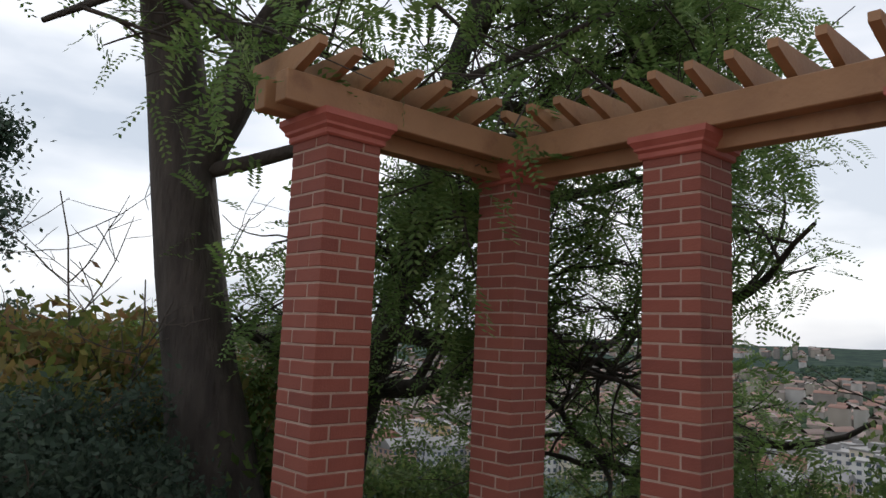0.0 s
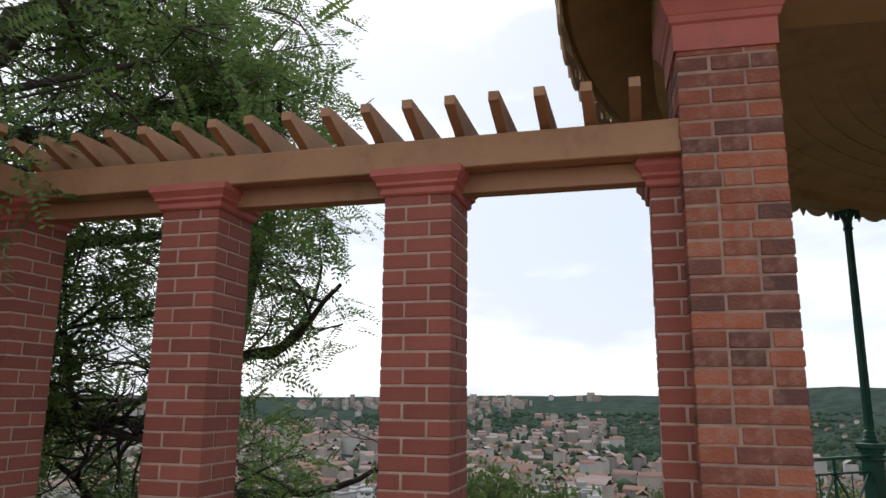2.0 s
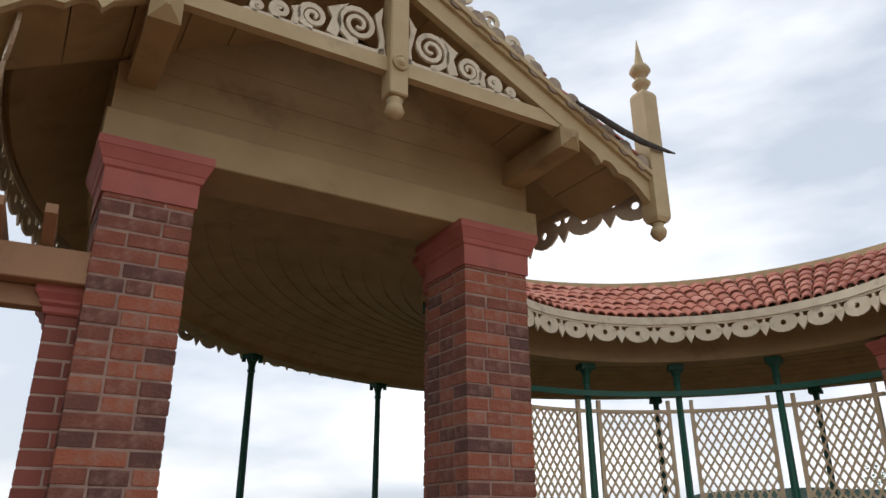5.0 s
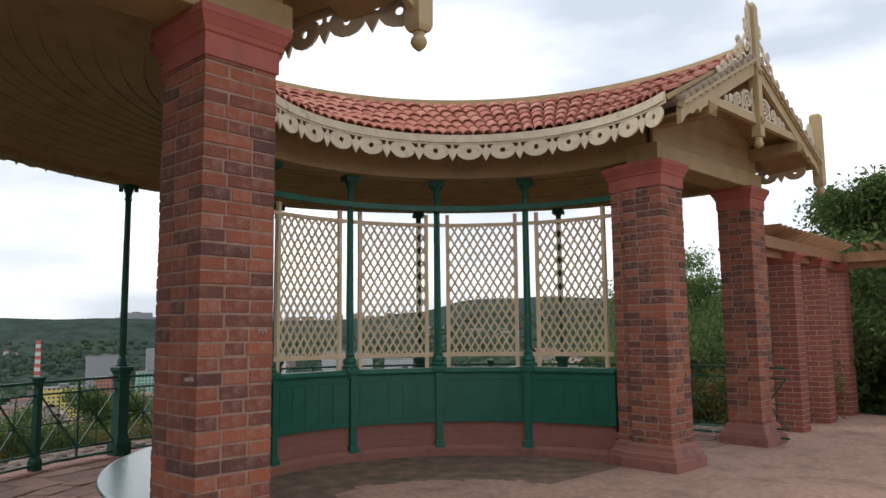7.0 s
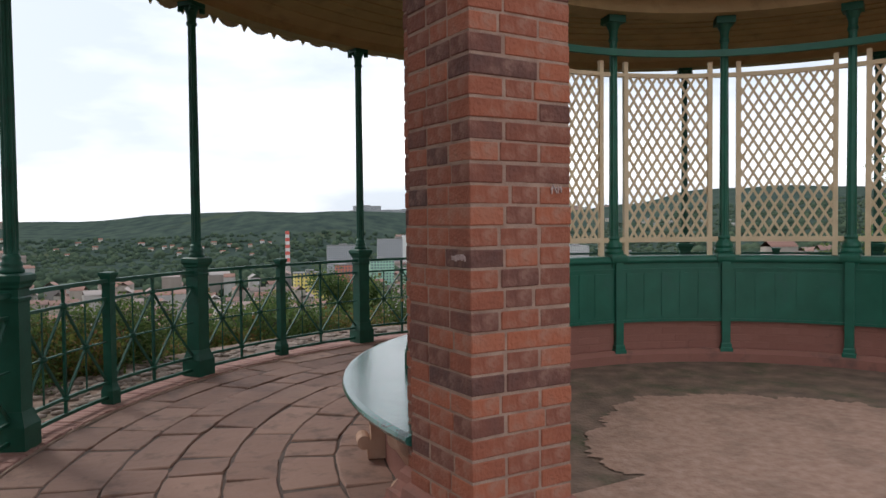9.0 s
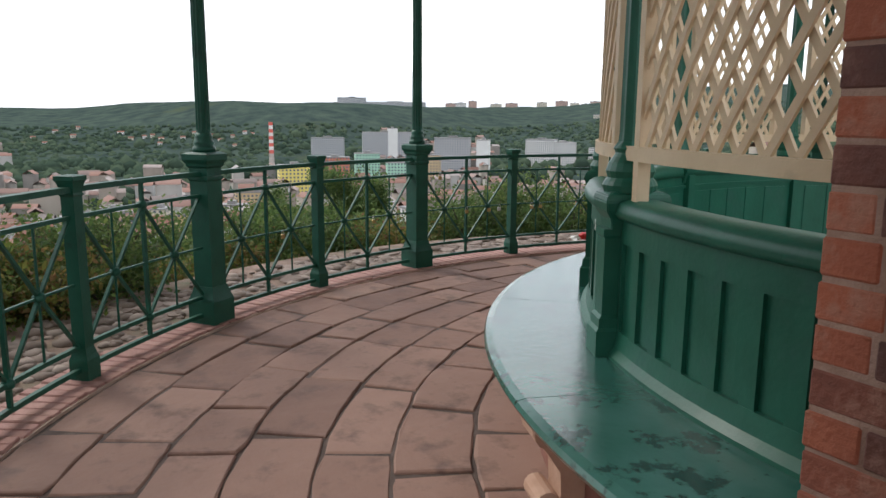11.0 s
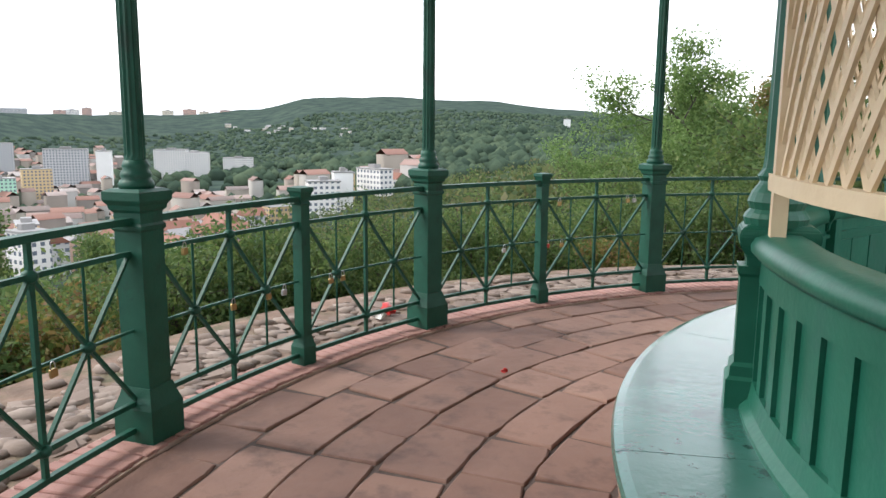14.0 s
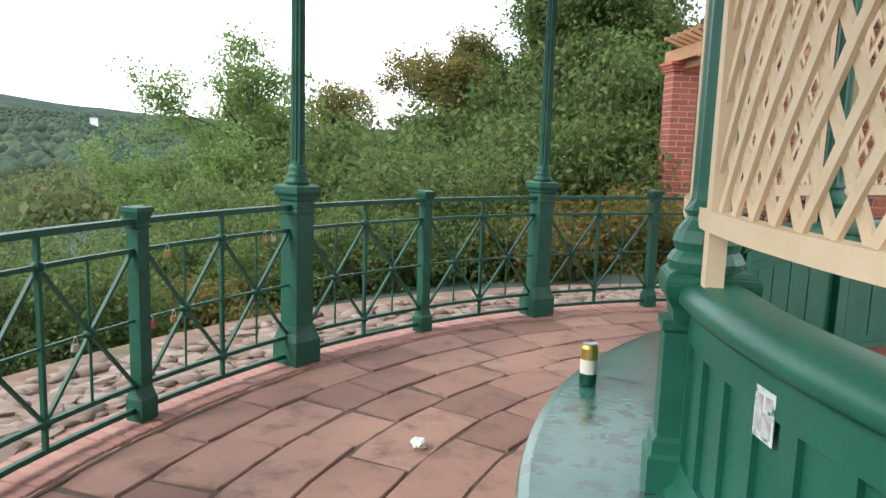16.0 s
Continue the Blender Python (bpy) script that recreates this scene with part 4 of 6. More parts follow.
        for leaf in (((0.075, 4.0), (0.11, 4.0), (0.10, 4.10), (0.135, 4.26), (0.085, 4.33), (0.095, 4.22), (0.07, 4.10)),
                     ((0.36, 4.02), (0.42, 4.04), (0.39, 4.14), (0.42, 4.20), (0.36, 4.235), (0.30, 4.27), (0.345, 4.19), (0.335, 4.11)),
                     ((0.585, 4.01), (0.62, 4.02), (0.61, 4.09), (0.625, 4.12), (0.575, 4.145), (0.57, 4.08)),
                     ((0.06, 3.995), (0.90, 3.995), (0.86, 4.02), (0.45, 4.022), (0.13, 4.025), (0.07, 4.05))):
            bm = bmesh.new()
            prism(bm, [(X_M + s * u, z) for u, z in leaf], yf - 0.02, yf)
            part("fret_leaf", bm, M_LACE, g)
        # cresting of scrolls that shrinks away from the apex
        for u, r, up in ((0.20, 0.16, 0.02), (0.16, 0.11, 0.27), (0.46, 0.12, 0.02), (0.42, 0.07, 0.22), (0.67, 0.09, 0.02), (0.84, 0.07, 0.02), (0.97, 0.05, 0.02)):
            bm = bmesh.new()
            spiral(bm, X_M + s * u, z_top + 0.09 - sl * u + r + up, r, 1.6, radians(-100 + 30 * s), yf, 0.04, 0.02, hand=-s)
            part("crest_scroll", bm, M_LACE, g)
    # tie beam, king post, bosses, crest
    bm = bmesh.new()
    prism(bm, [(X_M - 1.30, 3.90), (X_M + 1.30, 3.90), (X_M + 1.11, 3.995), (X_M - 1.11, 3.995)], yf - 0.045, yf + 0.012)
    part("tie_beam", bm, M_OCHRE_LIGHT, g)
    part("king_post", one_box((X_M - 0.057, yf - 0.06, 3.74), (X_M + 0.057, yf + 0.06, 4.70), None, 0.008), M_OCHRE_LIGHT, g)
    for z in (3.94, 4.55):
        bm = bmesh.new()
        lathe(bm, [(0.05, 0), (0.05, 0.012), (0.042, 0.02), (0.037, 0.012), (0.025, 0.014), (0.02, 0.03), (0.004, 0.034)], 16)
        bm.transform(Matrix.Translation((X_M, yf + 0.06, z)) @ Matrix.Rotation(radians(-90), 4, 'X'))
        part("boss", bm, M_OCHRE_LIGHT, g, smooth=True)
    bm = bmesh.new()
    lathe(bm, [(0.035, 0.02), (0.05, 0.0), (0.04, -0.02), (0.05, -0.045), (0.058, -0.07), (0.042, -0.10), (0.004, -0.12)], 14, (X_M, yf, 3.725))
    part("pendant", bm, M_OCHRE_LIGHT, g, smooth=True)
    bm = bmesh.new()
    squared(bm, [(0.055, 4.70), (0.055, 5.35), (0.04, 5.40)], (X_M, yf, 0))
    part("crest_post", bm, M_OCHRE_LIGHT, g)
    for s in (-1, 1):
        bm = bmesh.new()
        prism(bm, [(X_M + s * x, 4.82 + z) for x, z in ((0.05, 0), (0.16, 0.02), (0.10, 0.12), (0.13, 0.22), (0.21, 0.24), (0.24, 0.33), (0.19, 0.36), (0.17, 0.30), (0.12, 0.34), (0.14, 0.48), (0.11, 0.60), (0.05, 0.52))], yf - 0.012, yf + 0.012)
        part("crest_leaf", bm, M_LACE, g)
    return g


gable = portal_gable()
far_gable = copy_thing(gable, PM2)
for o in list(far_gable.children):
    if o.name.split(".")[0] in ("corner_post", "finial", "pendant") and sum(v.co.x for v in o.data.vertices) / len(o.data.vertices) < 2.5:
        bpy.data.objects.remove(o)
# a warped strip of flashing that has come loose beside the near gable's finial
path = [(Vector((3.815 - u, Y_GABLE + 0.10 + 0.03 * math.sin(k), z)), w) for k, (u, z, w) in enumerate(((1.25, 4.07, 0.012), (1.42, 4.01, 0.026), (1.62, 3.955, 0.03), (1.80, 3.935, 0.028), (1.98, 3.94, 0.02), (2.08, 3.94, 0.014), (2.13, 3.935, 0.006)))]
v, fc = tubes([path], 8)
part_strip = raw_mesh("loose_flashing", v * np.array([1, 0.5, 1]) + np.array([0, (Y_GABLE + 0.10) * 0.5, 0]), fc, M_BARK, gable)
tagged(part_strip, "loose dark weathered strip of flashing")

# ---- pergolas ----
PD = Vector((0.6438, -0.7652, 0))
PN = Vector((0.7652, 0.6438, 0))
P1E = Vector((0.559, 4.578, 0))
PERG = Matrix(((PD.x, PN.x, 0, P1E.x), (PD.y, PN.y, 0, P1E.y), (0, 0, 1, 0), (0, 0, 0, 1)))   # x towards the portal, y outwards, from the corner pillar's inner corner
SPAN, SIDE, ARM = 1.29, 0.36, 1.474
MIR = PAV_MIRROR @ PAV.inverted()
h = SIDE / 2
p_first = None
spots = [(-h + SPAN * k, h + (0.13 if k == 3 else 0)) for k in range(4)] + [(-h, h - ARM)]
for M in (Matrix.Identity(4), MIR):
    for i, (x, y) in enumerate(spots):
        m = M @ PERG @ pose(x, y, 0)
        if p_first is None:
            p_first = pillar(m, SIDE, 2.46, M_BRICK_RED, "dark red brick pergola pillar with pale joints", "pergola pillars", cap="low", seed=11, plinth=False)
            p_first.name = "pergola_pillar"
        else:
            copy_thing(p_first, m)


def pergola_top(M):
    t = thing("pergola_top", M @ PERG, "brown painted timber pergola with shaped rafter ends", "pergola", "pergola tops")
    zb = 2.585
    for y in (h - 0.11, h + 0.11):
        part("beam", one_box((-SIDE - 0.06, y - 0.055, zb), (SPAN * 3 + 0.02, y + 0.055, zb + 0.165), None, 0.006), M_PERGOLA, t)
    for x in (-h - 0.11, -h + 0.11):
        part("beam", one_box((x - 0.055, -ARM - 0.25, zb), (x + 0.055, h - 0.166, zb + 0.165), None, 0.006), M_PERGOLA, t)

    for k in range(3):
        part("soffit_plank", one_box((-h + SPAN * k + h, h - 0.05, zb - 0.10), (-h + SPAN * (k + 1) - h, h + 0.05, zb), None, 0.004), M_PERGOLA, t)
    part("soffit_plank", one_box((-h - 0.05, -ARM + SIDE, zb - 0.10), (-h + 0.05, 0.0, zb), None, 0.004), M_PERGOLA, t)

    def rafter(m, L):
        prof = []
        for q in range(7):
            f = q / 6
            prof.append((-L + 0.26 * f, 0.10 - 0.10 * (0.5 - 0.5 * math.cos(math.pi * f)) - 0.012 * math.sin(2 * math.pi * f)))
        prof += [(p[0] * -1, p[1]) for p in prof[::-1]]
        prof += [(L, 0.145), (-L, 0.145)]
        bm = bmesh.new()
        a = [bm.verts.new((-0.026, u, z)) for u, z in prof]
        b = [bm.verts.new((0.026, u, z)) for u, z in prof]
        n = len(prof)
        for i in range(n):
            bm.faces.new((a[i], a[(i + 1) % n], b[(i + 1) % n], b[i]))
        bm.faces.new(a[::-1])
        bm.faces.new(b)
        bmesh.ops.recalc_face_normals(bm, faces=bm.faces[:])
        bm.transform(m)
        part("rafter", bm, M_PERGOLA, t)
    zr = zb + 0.165
    for i in range(17):
        x = 0.01 + 0.216 * i
        rafter(Matrix.Translation((x, h, zr)), 0.34)
    for i in range(7):
        y = -0.36 - 0.212 * i
        rafter(Matrix.Translation((-h, y, zr)) @ Matrix.Rotation(radians(90), 4, 'Z'), 0.34)
    return t


pergola_top(Matrix.Identity(4))
pergola_top(MIR)

# ---- trees, bushes ----
nrng = np.random.default_rng(5)


def grow(rg, start, way, length, radius, level, out, tips, crook=0.25, rise=0.1, kids=(5, 5, 4), depth=3, shrink=0.6):
    n = 7 if level < 2 else 5
    p, d = start.copy(), way.normalized()
    path = [(p.copy(), radius)]
    for i in range(n):
        d = (d + Vector((rg.uniform(-1, 1), rg.uniform(-1, 1), rg.uniform(-1, 1) + rise)) * crook).normalized()
        p = p + d * length / n
        path.append((p.copy(), radius * (1 - 0.75 * (i + 1) / n) + 0.002))
        if level >= depth - 1 and i > 0:
            tips.append((p.copy(), d.copy()))
    out[min(level, 1)].append(path)
    if level < depth:
        for k in range(kids[level]):
            f = 0.3 + 0.7 * (k + rg.random()) / kids[level]
            j = min(n, max(1, int(f * n)))
            q, r = path[j]
            side = Vector((rg.uniform(-1, 1), rg.uniform(-1, 1), rg.uniform(-0.35, 0.5))).normalized()
            grow(rg, q, d * 0.35 + side, length * shrink * rg.uniform(0.75, 1.2), r * 0.62, level + 1, out, tips, crook, rise, kids, depth, shrink)


def fronds(points, dirs, size, leaflets=8, per=1, rgen=nrng, droop=0.3):
    """Pinnate leaves: paired leaflets along a drooping stalk, as one array of quads."""
    n = len(points) * per
    P = np.repeat(points, per, 0) + rgen.normal(0, 0.12 * size / 0.25, (n, 3))
    D = np.repeat(dirs, per, 0) + rgen.normal(0, 0.75, (n, 3))
    D[:, 2] -= droop
    D /= np.linalg.norm(D, axis=1)[:, None]
    S = np.cross(D, rgen.normal(0, 0.35, (n, 3)) + np.array([0, 0, 1.0]))
    S /= np.linalg.norm(S, axis=1)[:, None] + 1e-9
    U = np.cross(S, D)
    L = size * rgen.uniform(0.7, 1.3, n)
    out = []
    for k in range(leaflets):
        f = (k + 1.0) / leaflets
        for sgn in (-1, 1):
            c = P + D * (L * f)[:, None] - np.array([0, 0, 1.0]) * (L * f * f * 0.25)[:, None]
            ll = (L * 0.20 * (1 - 0.35 * abs(f - 0.5)))[:, None]
            ww = ll * 0.22
            tip = S * sgn * 0.92 + D * 0.38 + U * rgen.uniform(-0.25, 0.25, (n, 1))
            a = c
            b = c + tip * ll * 0.5 + D * ww
            d = c + tip * ll
            e = c + tip * ll * 0.5 - D * ww
            out.append(np.stack([a, b, d, e], 1))
    V = np.concatenate(out).reshape(-1, 3)
    return V, np.arange(len(V)).reshape(-1, 4)


def leaves(points, per, spread, size, rgen=nrng, aspect=0.5):
    """Single leaves, each a bent pair of faces, scattered round points."""
    n = len(points) * per
    P = np.repeat(points, per, 0) + rgen.normal(0, spread, (n, 3))
    D = rgen.normal(0, 1, (n, 3))
    D[:, 2] -= 0.2
    D /= np.linalg.norm(D, axis=1)[:, None]
    S = np.cross(D, rgen.normal(0, 1, (n, 3)))
    S /= np.linalg.norm(S, axis=1)[:, None] + 1e-9
    L = (size * rgen.uniform(0.6, 1.35, n))[:, None]
    V = np.stack([P, P + D * L * 0.5 + S * L * aspect * 0.5, P + D * L, P + D * L * 0.5 - S * L * aspect * 0.5], 1).reshape(-1, 3)
    return V, np.arange(len(V)).reshape(-1, 4)


def tree(base, trunk, lean, radius, limbs, seed, label, kind, leaf_size, per, mat, crown_kids=(5, 4, 4), crook=0.22, limb_len=2.6, keep=None, edge=None, name="tree"):
    """A tapered trunk along lean, limbs from given heights and ways, a crown of small leaves."""
    rg = random.Random(seed)
    rgen = np.random.default_rng(seed)
    t = thing(name, Matrix.Translation(base), label, "tree")
    path, p = [], Vector((0, 0, -0.3))
    n = 10
    for i in range(n + 1):
        f = i / n
        path.append((Vector((lean[0] * f ** 1.3 + 0.05 * math.sin(f * 9 + seed), lean[1] * f ** 1.3 + 0.05 * math.cos(f * 7 + seed), -0.3 + (trunk + 0.3) * f)), radius * (1 - 0.45 * f) * (1.35 - 0.35 * min(1, f * 5))))
    out, tips = [[path], []], []
    for f, way, ln, *stout in limbs:
        q, r = path[min(n, int(f * n))]
        grow(rg, q, Vector(way), limb_len * ln, r * (stout[0] if stout else 0.66), 0, out, tips, crook * (0.5 if stout else 1), 0.06, crown_kids)
    if edge is not None:
        out[1] = [br for br in out[1] if edge(Vector(base) + br[-1][0])]
        tips = [(a, d) for a, d in tips if edge(Vector(base) + a)]
    v, fc = tubes(out[0], 12)
    ob = raw_mesh("trunk", v, fc, M_BARK, t)
    for pl in ob.data.polygons:
        pl.use_smooth = True
    v, fc = tubes(out[1], 6)
    tagged(raw_mesh("limb", v, fc, M_BARK, t), kind="stuff")
    P = np.array([tuple(a) for a, _ in tips])
    D = np.array([tuple(d) for _, d in tips])
    if keep is not None:
        ok = np.array([keep(Vector(base) + a) for a, _ in tips])
        P, D = P[ok], D[ok]
    v, fc = fronds(P, D, leaf_size, 10, per, rgen) if kind == "pinnate" else leaves(P, per, leaf_size * 1.6, leaf_size, rgen)
    raw_mesh("crown", v, fc, mat, t)
    return t


def bush(seed, mat, n_stems, height, width, leaf, per, label, name="bush"):
    rg = random.Random(seed)
    t = thing(name, Matrix.Identity(4), label, "bush", label)
    out, tips = [[], []], []
    for i in range(n_stems):
        a = rg.uniform(0, math.tau)
        grow(rg, Vector((rg.uniform(-.25, .25) * width, rg.uniform(-.25, .25) * width, -0.3)), Vector((math.cos(a) * width * 0.5, math.sin(a) * width * 0.5, height)), height * rg.uniform(0.7, 1.05), 0.03, 1, out, tips, 0.3, 0.1, (0, 5, 4), 3, 0.5)
    v, fc = tubes(out[1], 5)
    raw_mesh("stem", v, fc, M_TWIG, t)
    P = np.array([tuple(a) for a, _ in tips])
    v, fc = leaves(P, per, leaf * 1.5, leaf, np.random.default_rng(seed))
    raw_mesh("foliage", v, fc, mat, t)
    return t


def airy(p):
    """Leaves gather in clumps with open gaps between."""
    return noise.noise(p * 1.1) > -0.05


def grove(p):
    """The crowns end short of the open view beside the portal."""
    return p.x - 0.5 * p.y < 0.35 - 0.1 * max(0.0, p.z - 3.5)


# big locusts behind the pergola
LOC = "tall locust tree with dark bark and feathery pinnate leaves"
tree((-1.53, 5.95, -0.2), 7.6, (-1.6, -0.1), 0.315, [(0.41, (0.62, -0.02, 1.0), 1.5, 0.86), (0.46, (1.0, -0.22, 0.16), 1.3, 0.26), (0.6, (1.0, -0.3, 0.3), 1.1), (0.8, (0.9, 0.2, 0.5), 1.2), (1.0, (0.4, 0.6, 1.0), 1.0)], 21, LOC, "pinnate", 0.35, 2, M_LEAF_LOCUST, limb_len=2.9, keep=airy, edge=grove)
tree((-0.75, 7.35, -0.6), 5.6, (1.25, 0.0), 0.20, [(0.42, (1.0, -0.25, 0.1), 1.0), (0.3, (0.8, -0.6, -0.02), 0.7), (0.36, (-0.6, -0.4, 0.15), 0.6), (0.5, (0.2, -0.9, 0.1), 0.8), (0.55, (1.0, -0.1, 0.35), 1.25), (0.65, (0.5, -0.7, 0.1), 0.9), (0.8, (1.0, 0.1, 0.3), 1.3), (0.9, (0.3, -0.9, 0.3), 1.0), (1.0, (0.8, -0.2, 0.5), 1.4)], 22, LOC, "pinnate", 0.34, 2, M_LEAF_LOCUST, keep=airy, edge=grove, limb_len=2.5, crook=0.28)
tree((2.6, 8.1, -3.2), 6.4, (0.45, -0.6), 0.15, [(0.42, (0.6, -0.9, 0.1), 0.8), (0.5, (-0.9, -0.5, 0.1), 1.0), (0.6, (0.8, -0.8, 0.1), 0.9), (0.75, (-0.8, -0.6, 0.3), 1.0), (0.85, (0.7, -0.8, 0.2), 0.9), (1.0, (0.2, -0.6, 0.6), 0.9), (1.0, (-0.6, -0.2, 0.7), 1.0)], 23, LOC, "pinnate", 0.34, 2, M_LEAF_LOCUST, keep=airy, edge=grove, limb_len=2.2, crook=0.3)
tree((-6.9, 10.4, -1.5), 4.6, (0.3, 0.0), 0.09, [(0.5, (1, -0.2, 0.5), 0.8), (0.6, (-0.8, -0.4, 0.6), 0.8), (0.8, (0.7, -0.6, 0.6), 0.8), (1.0, (0, 0, 1), 0.8)], 24, "thin grey-leaved tree beyond the bushes", "leaf", 0.09, 12, M_LEAF_GREY, limb_len=1.6)

# trees past the far end of the terrace
SIX = [(0.45, (1, 0.2, 0.35), 1), (0.5, (-1, -0.2, 0.35), 1), (0.65, (0.3, 1, 0.45), 1), (0.75, (-0.4, -1, 0.45), 1), (0.9, (0.7, -0.5, 0.7), 1), (1.0, (-0.6, 0.5, 0.8), 1)]
tree((28.0, -15.0, -10.8), 9.3, (0.5, 0.2), 0.32, SIX + [(0.8, (1, 0.6, 0.25), 1), (0.85, (-1, 0.3, 0.25), 1), (0.9, (0.2, -1, 0.3), 1), (0.95, (0.1, 0.3, 0.7), 0.7)], 31, "broad light-green spreading tree on the slope", "leaf", 0.13, 44, M_LEAF_LOCUST, limb_len=5.3)
tree((23.9, -13.5, -7.0), 8.0, (0.3, 0.3), 0.16, SIX, 32, "slender tree with thin leaves on the slope", "leaf", 0.09, 22, M_LEAF_MIX, limb_len=1.8)
tree((19.2, -12.8, -4.0), 6.0, (0.1, 0.1), 0.22, SIX, 33, "dense yellowing tree beside the far pergola", "leaf", 0.085, 44, M_LEAF_MIX, limb_len=1.9)
tree((16.2, -12.2, -2.0), 4.8, (0.1, 0.1), 0.25, SIX, 34, "dense dark green tree behind the far pergola", "leaf", 0.11, 36, M_LEAF_BUSH, limb_len=2.1)
tree((13.6, -13.4, -0.6), 4.6, (0.1, 0.1), 0.25, SIX, 35, "tall green tree behind the far pergola", "leaf", 0.11, 36, M_LEAF_BUSH, limb_len=2.6)

# bushes on the slope below the railing
kinds = [bush(41, M_LEAF_BUSH, 9, 1.7, 2.0, 0.085, 16, "leafy green bush on the slope"), bush(42, M_LEAF_MIX, 9, 1.5, 2.0, 0.085, 15, "bush with reddish and yellowing leaves on the slope"), bush(43, M_LEAF_BUSH, 10, 2.0, 2.2, 0.07, 18, "tall leafy bush on the slope")]
used = [False] * 3
rg = random.Random(9)


def set_bush(k, x, y, s, dz=0.0):
    m = pose(x, y, ground_at(x, y) + dz, 0, 0, rg.uniform(0, 360)) @ Matrix.Diagonal((s, s, s * rg.uniform(0.9, 1.1), 1))
    if not used[k]:
        used[k] = True
        kinds[k].matrix_world = m
    else:
        ob = copy_thing(kinds[k], Matrix.Identity(4))
        ob.matrix_basis = m


for la in np.arange(-86, 80, 7.0):
    for row, (r, s) in enumerate(((7.7, 0.75), (9.6, 1.05), (12.2, 1.4))):
        a = la + rg.uniform(-3, 3) + AXIS
        q = r + rg.uniform(-0.3, 0.5)
        big = (0.92 if la > -30 else 0.8) - 0.2 * (la > 20) + 0.35 * (la < -70)
        set_bush(rg.choice((0, 1, 2, 0)), O.x + q * math.cos(radians(a)), O.y + q * math.sin(radians(a)), s * big)
for x, y, s, k in ((-4.3, 6.6, 1.6, 1), (-3.3, 7.2, 1.5, 1), (-1.75, 7.4, 1.2, 0), (-5.8, 6.6, 1.35, 0), (-6.8, 5.4, 1.4, 0), (-2.6, 8.2, 1.2, 0), (-5.0, 5.6, 1.35, 1), (-1.1, 8.6, 0.9, 2), (1.3, 7.3, 0.9, 2), (2.6, 6.4, 0.9, 2), (0.4, 7.0, 0.8, 2), (4.4, 5.2, 0.8, 0), (5.0, 6.0, 0.9, 0), (3.4, 5.8, 0.8, 2),
                   (14.4, -10.2, 1.6, 2), (13.4, -11.0, 1.6, 2), (15.8, -9.2, 1.2, 0), (16.4, -11.4, 1.3, 1), (12.6, -12.2, 1.7, 2), (11.6, -12.8, 1.6, 0), (17.6, -9.4, 1.0, 1), (7.7, 4.95, 0.58, 1), (8.3, 4.8, 0.55, 0), (7.2, 5.1, 0.5, 2)):
    set_bush(k, x, y, s)
bare = thing("bare_shrub", pose(-2.75, 7.0, ground_at(-2.75, 7.0)), "leafless grey shrub with thin upright twigs", "shrub")
out, tips = [[], []], []
for i in range(6):
    a = rg.uniform(0, math.tau)
    grow(rg, Vector((0.2 * math.cos(a), 0.2 * math.sin(a), -0.2)), Vector((0.35 * math.cos(a), 0.35 * math.sin(a), 1)), rg.uniform(2.3, 2.9), 0.016, 1, out, tips, 0.16, 0.12, (0, 6, 4), 3, 0.4)
v, fc = tubes(out[1], 4)
tagged(raw_mesh("twig", v, fc, M_TWIG, bare), kind="stuff")
# trees standing on the slope below the railing
for i, (x, y, topz, ln) in enumerate(((24.8, 7.6, -1.9, 1.9), (28.5, 10.6, -2.3, 2.1), (24.0, 2.6, -2.6, 1.7), (31.0, 5.0, -2.9, 2.2))):
    gz = ground_at(x, y)
    tree((x, y, gz), max(2.5, topz - gz - 1.0), (0.2, 0.1), 0.14, SIX, 61 + i, "bright green leafy tree on the slope below the terrace", "leaf", 0.10, 40, M_LEAF_BUSH, limb_len=ln)
hedge = bush(51, M_LEAF_GREY, 16, 1.25, 1.9, 0.05, 34, "dense grey-green evergreen bush beside the pergola", "evergreen_bush")
hedge.matrix_world = pose(-2.0, 3.55, -0.05)
h2 = copy_thing(hedge, pose(-3.0, 3.9, -0.05, 0, 0, 80))
h3 = copy_thing(hedge, pose(-2.6, 4.8, -0.05, 0, 0, 200))

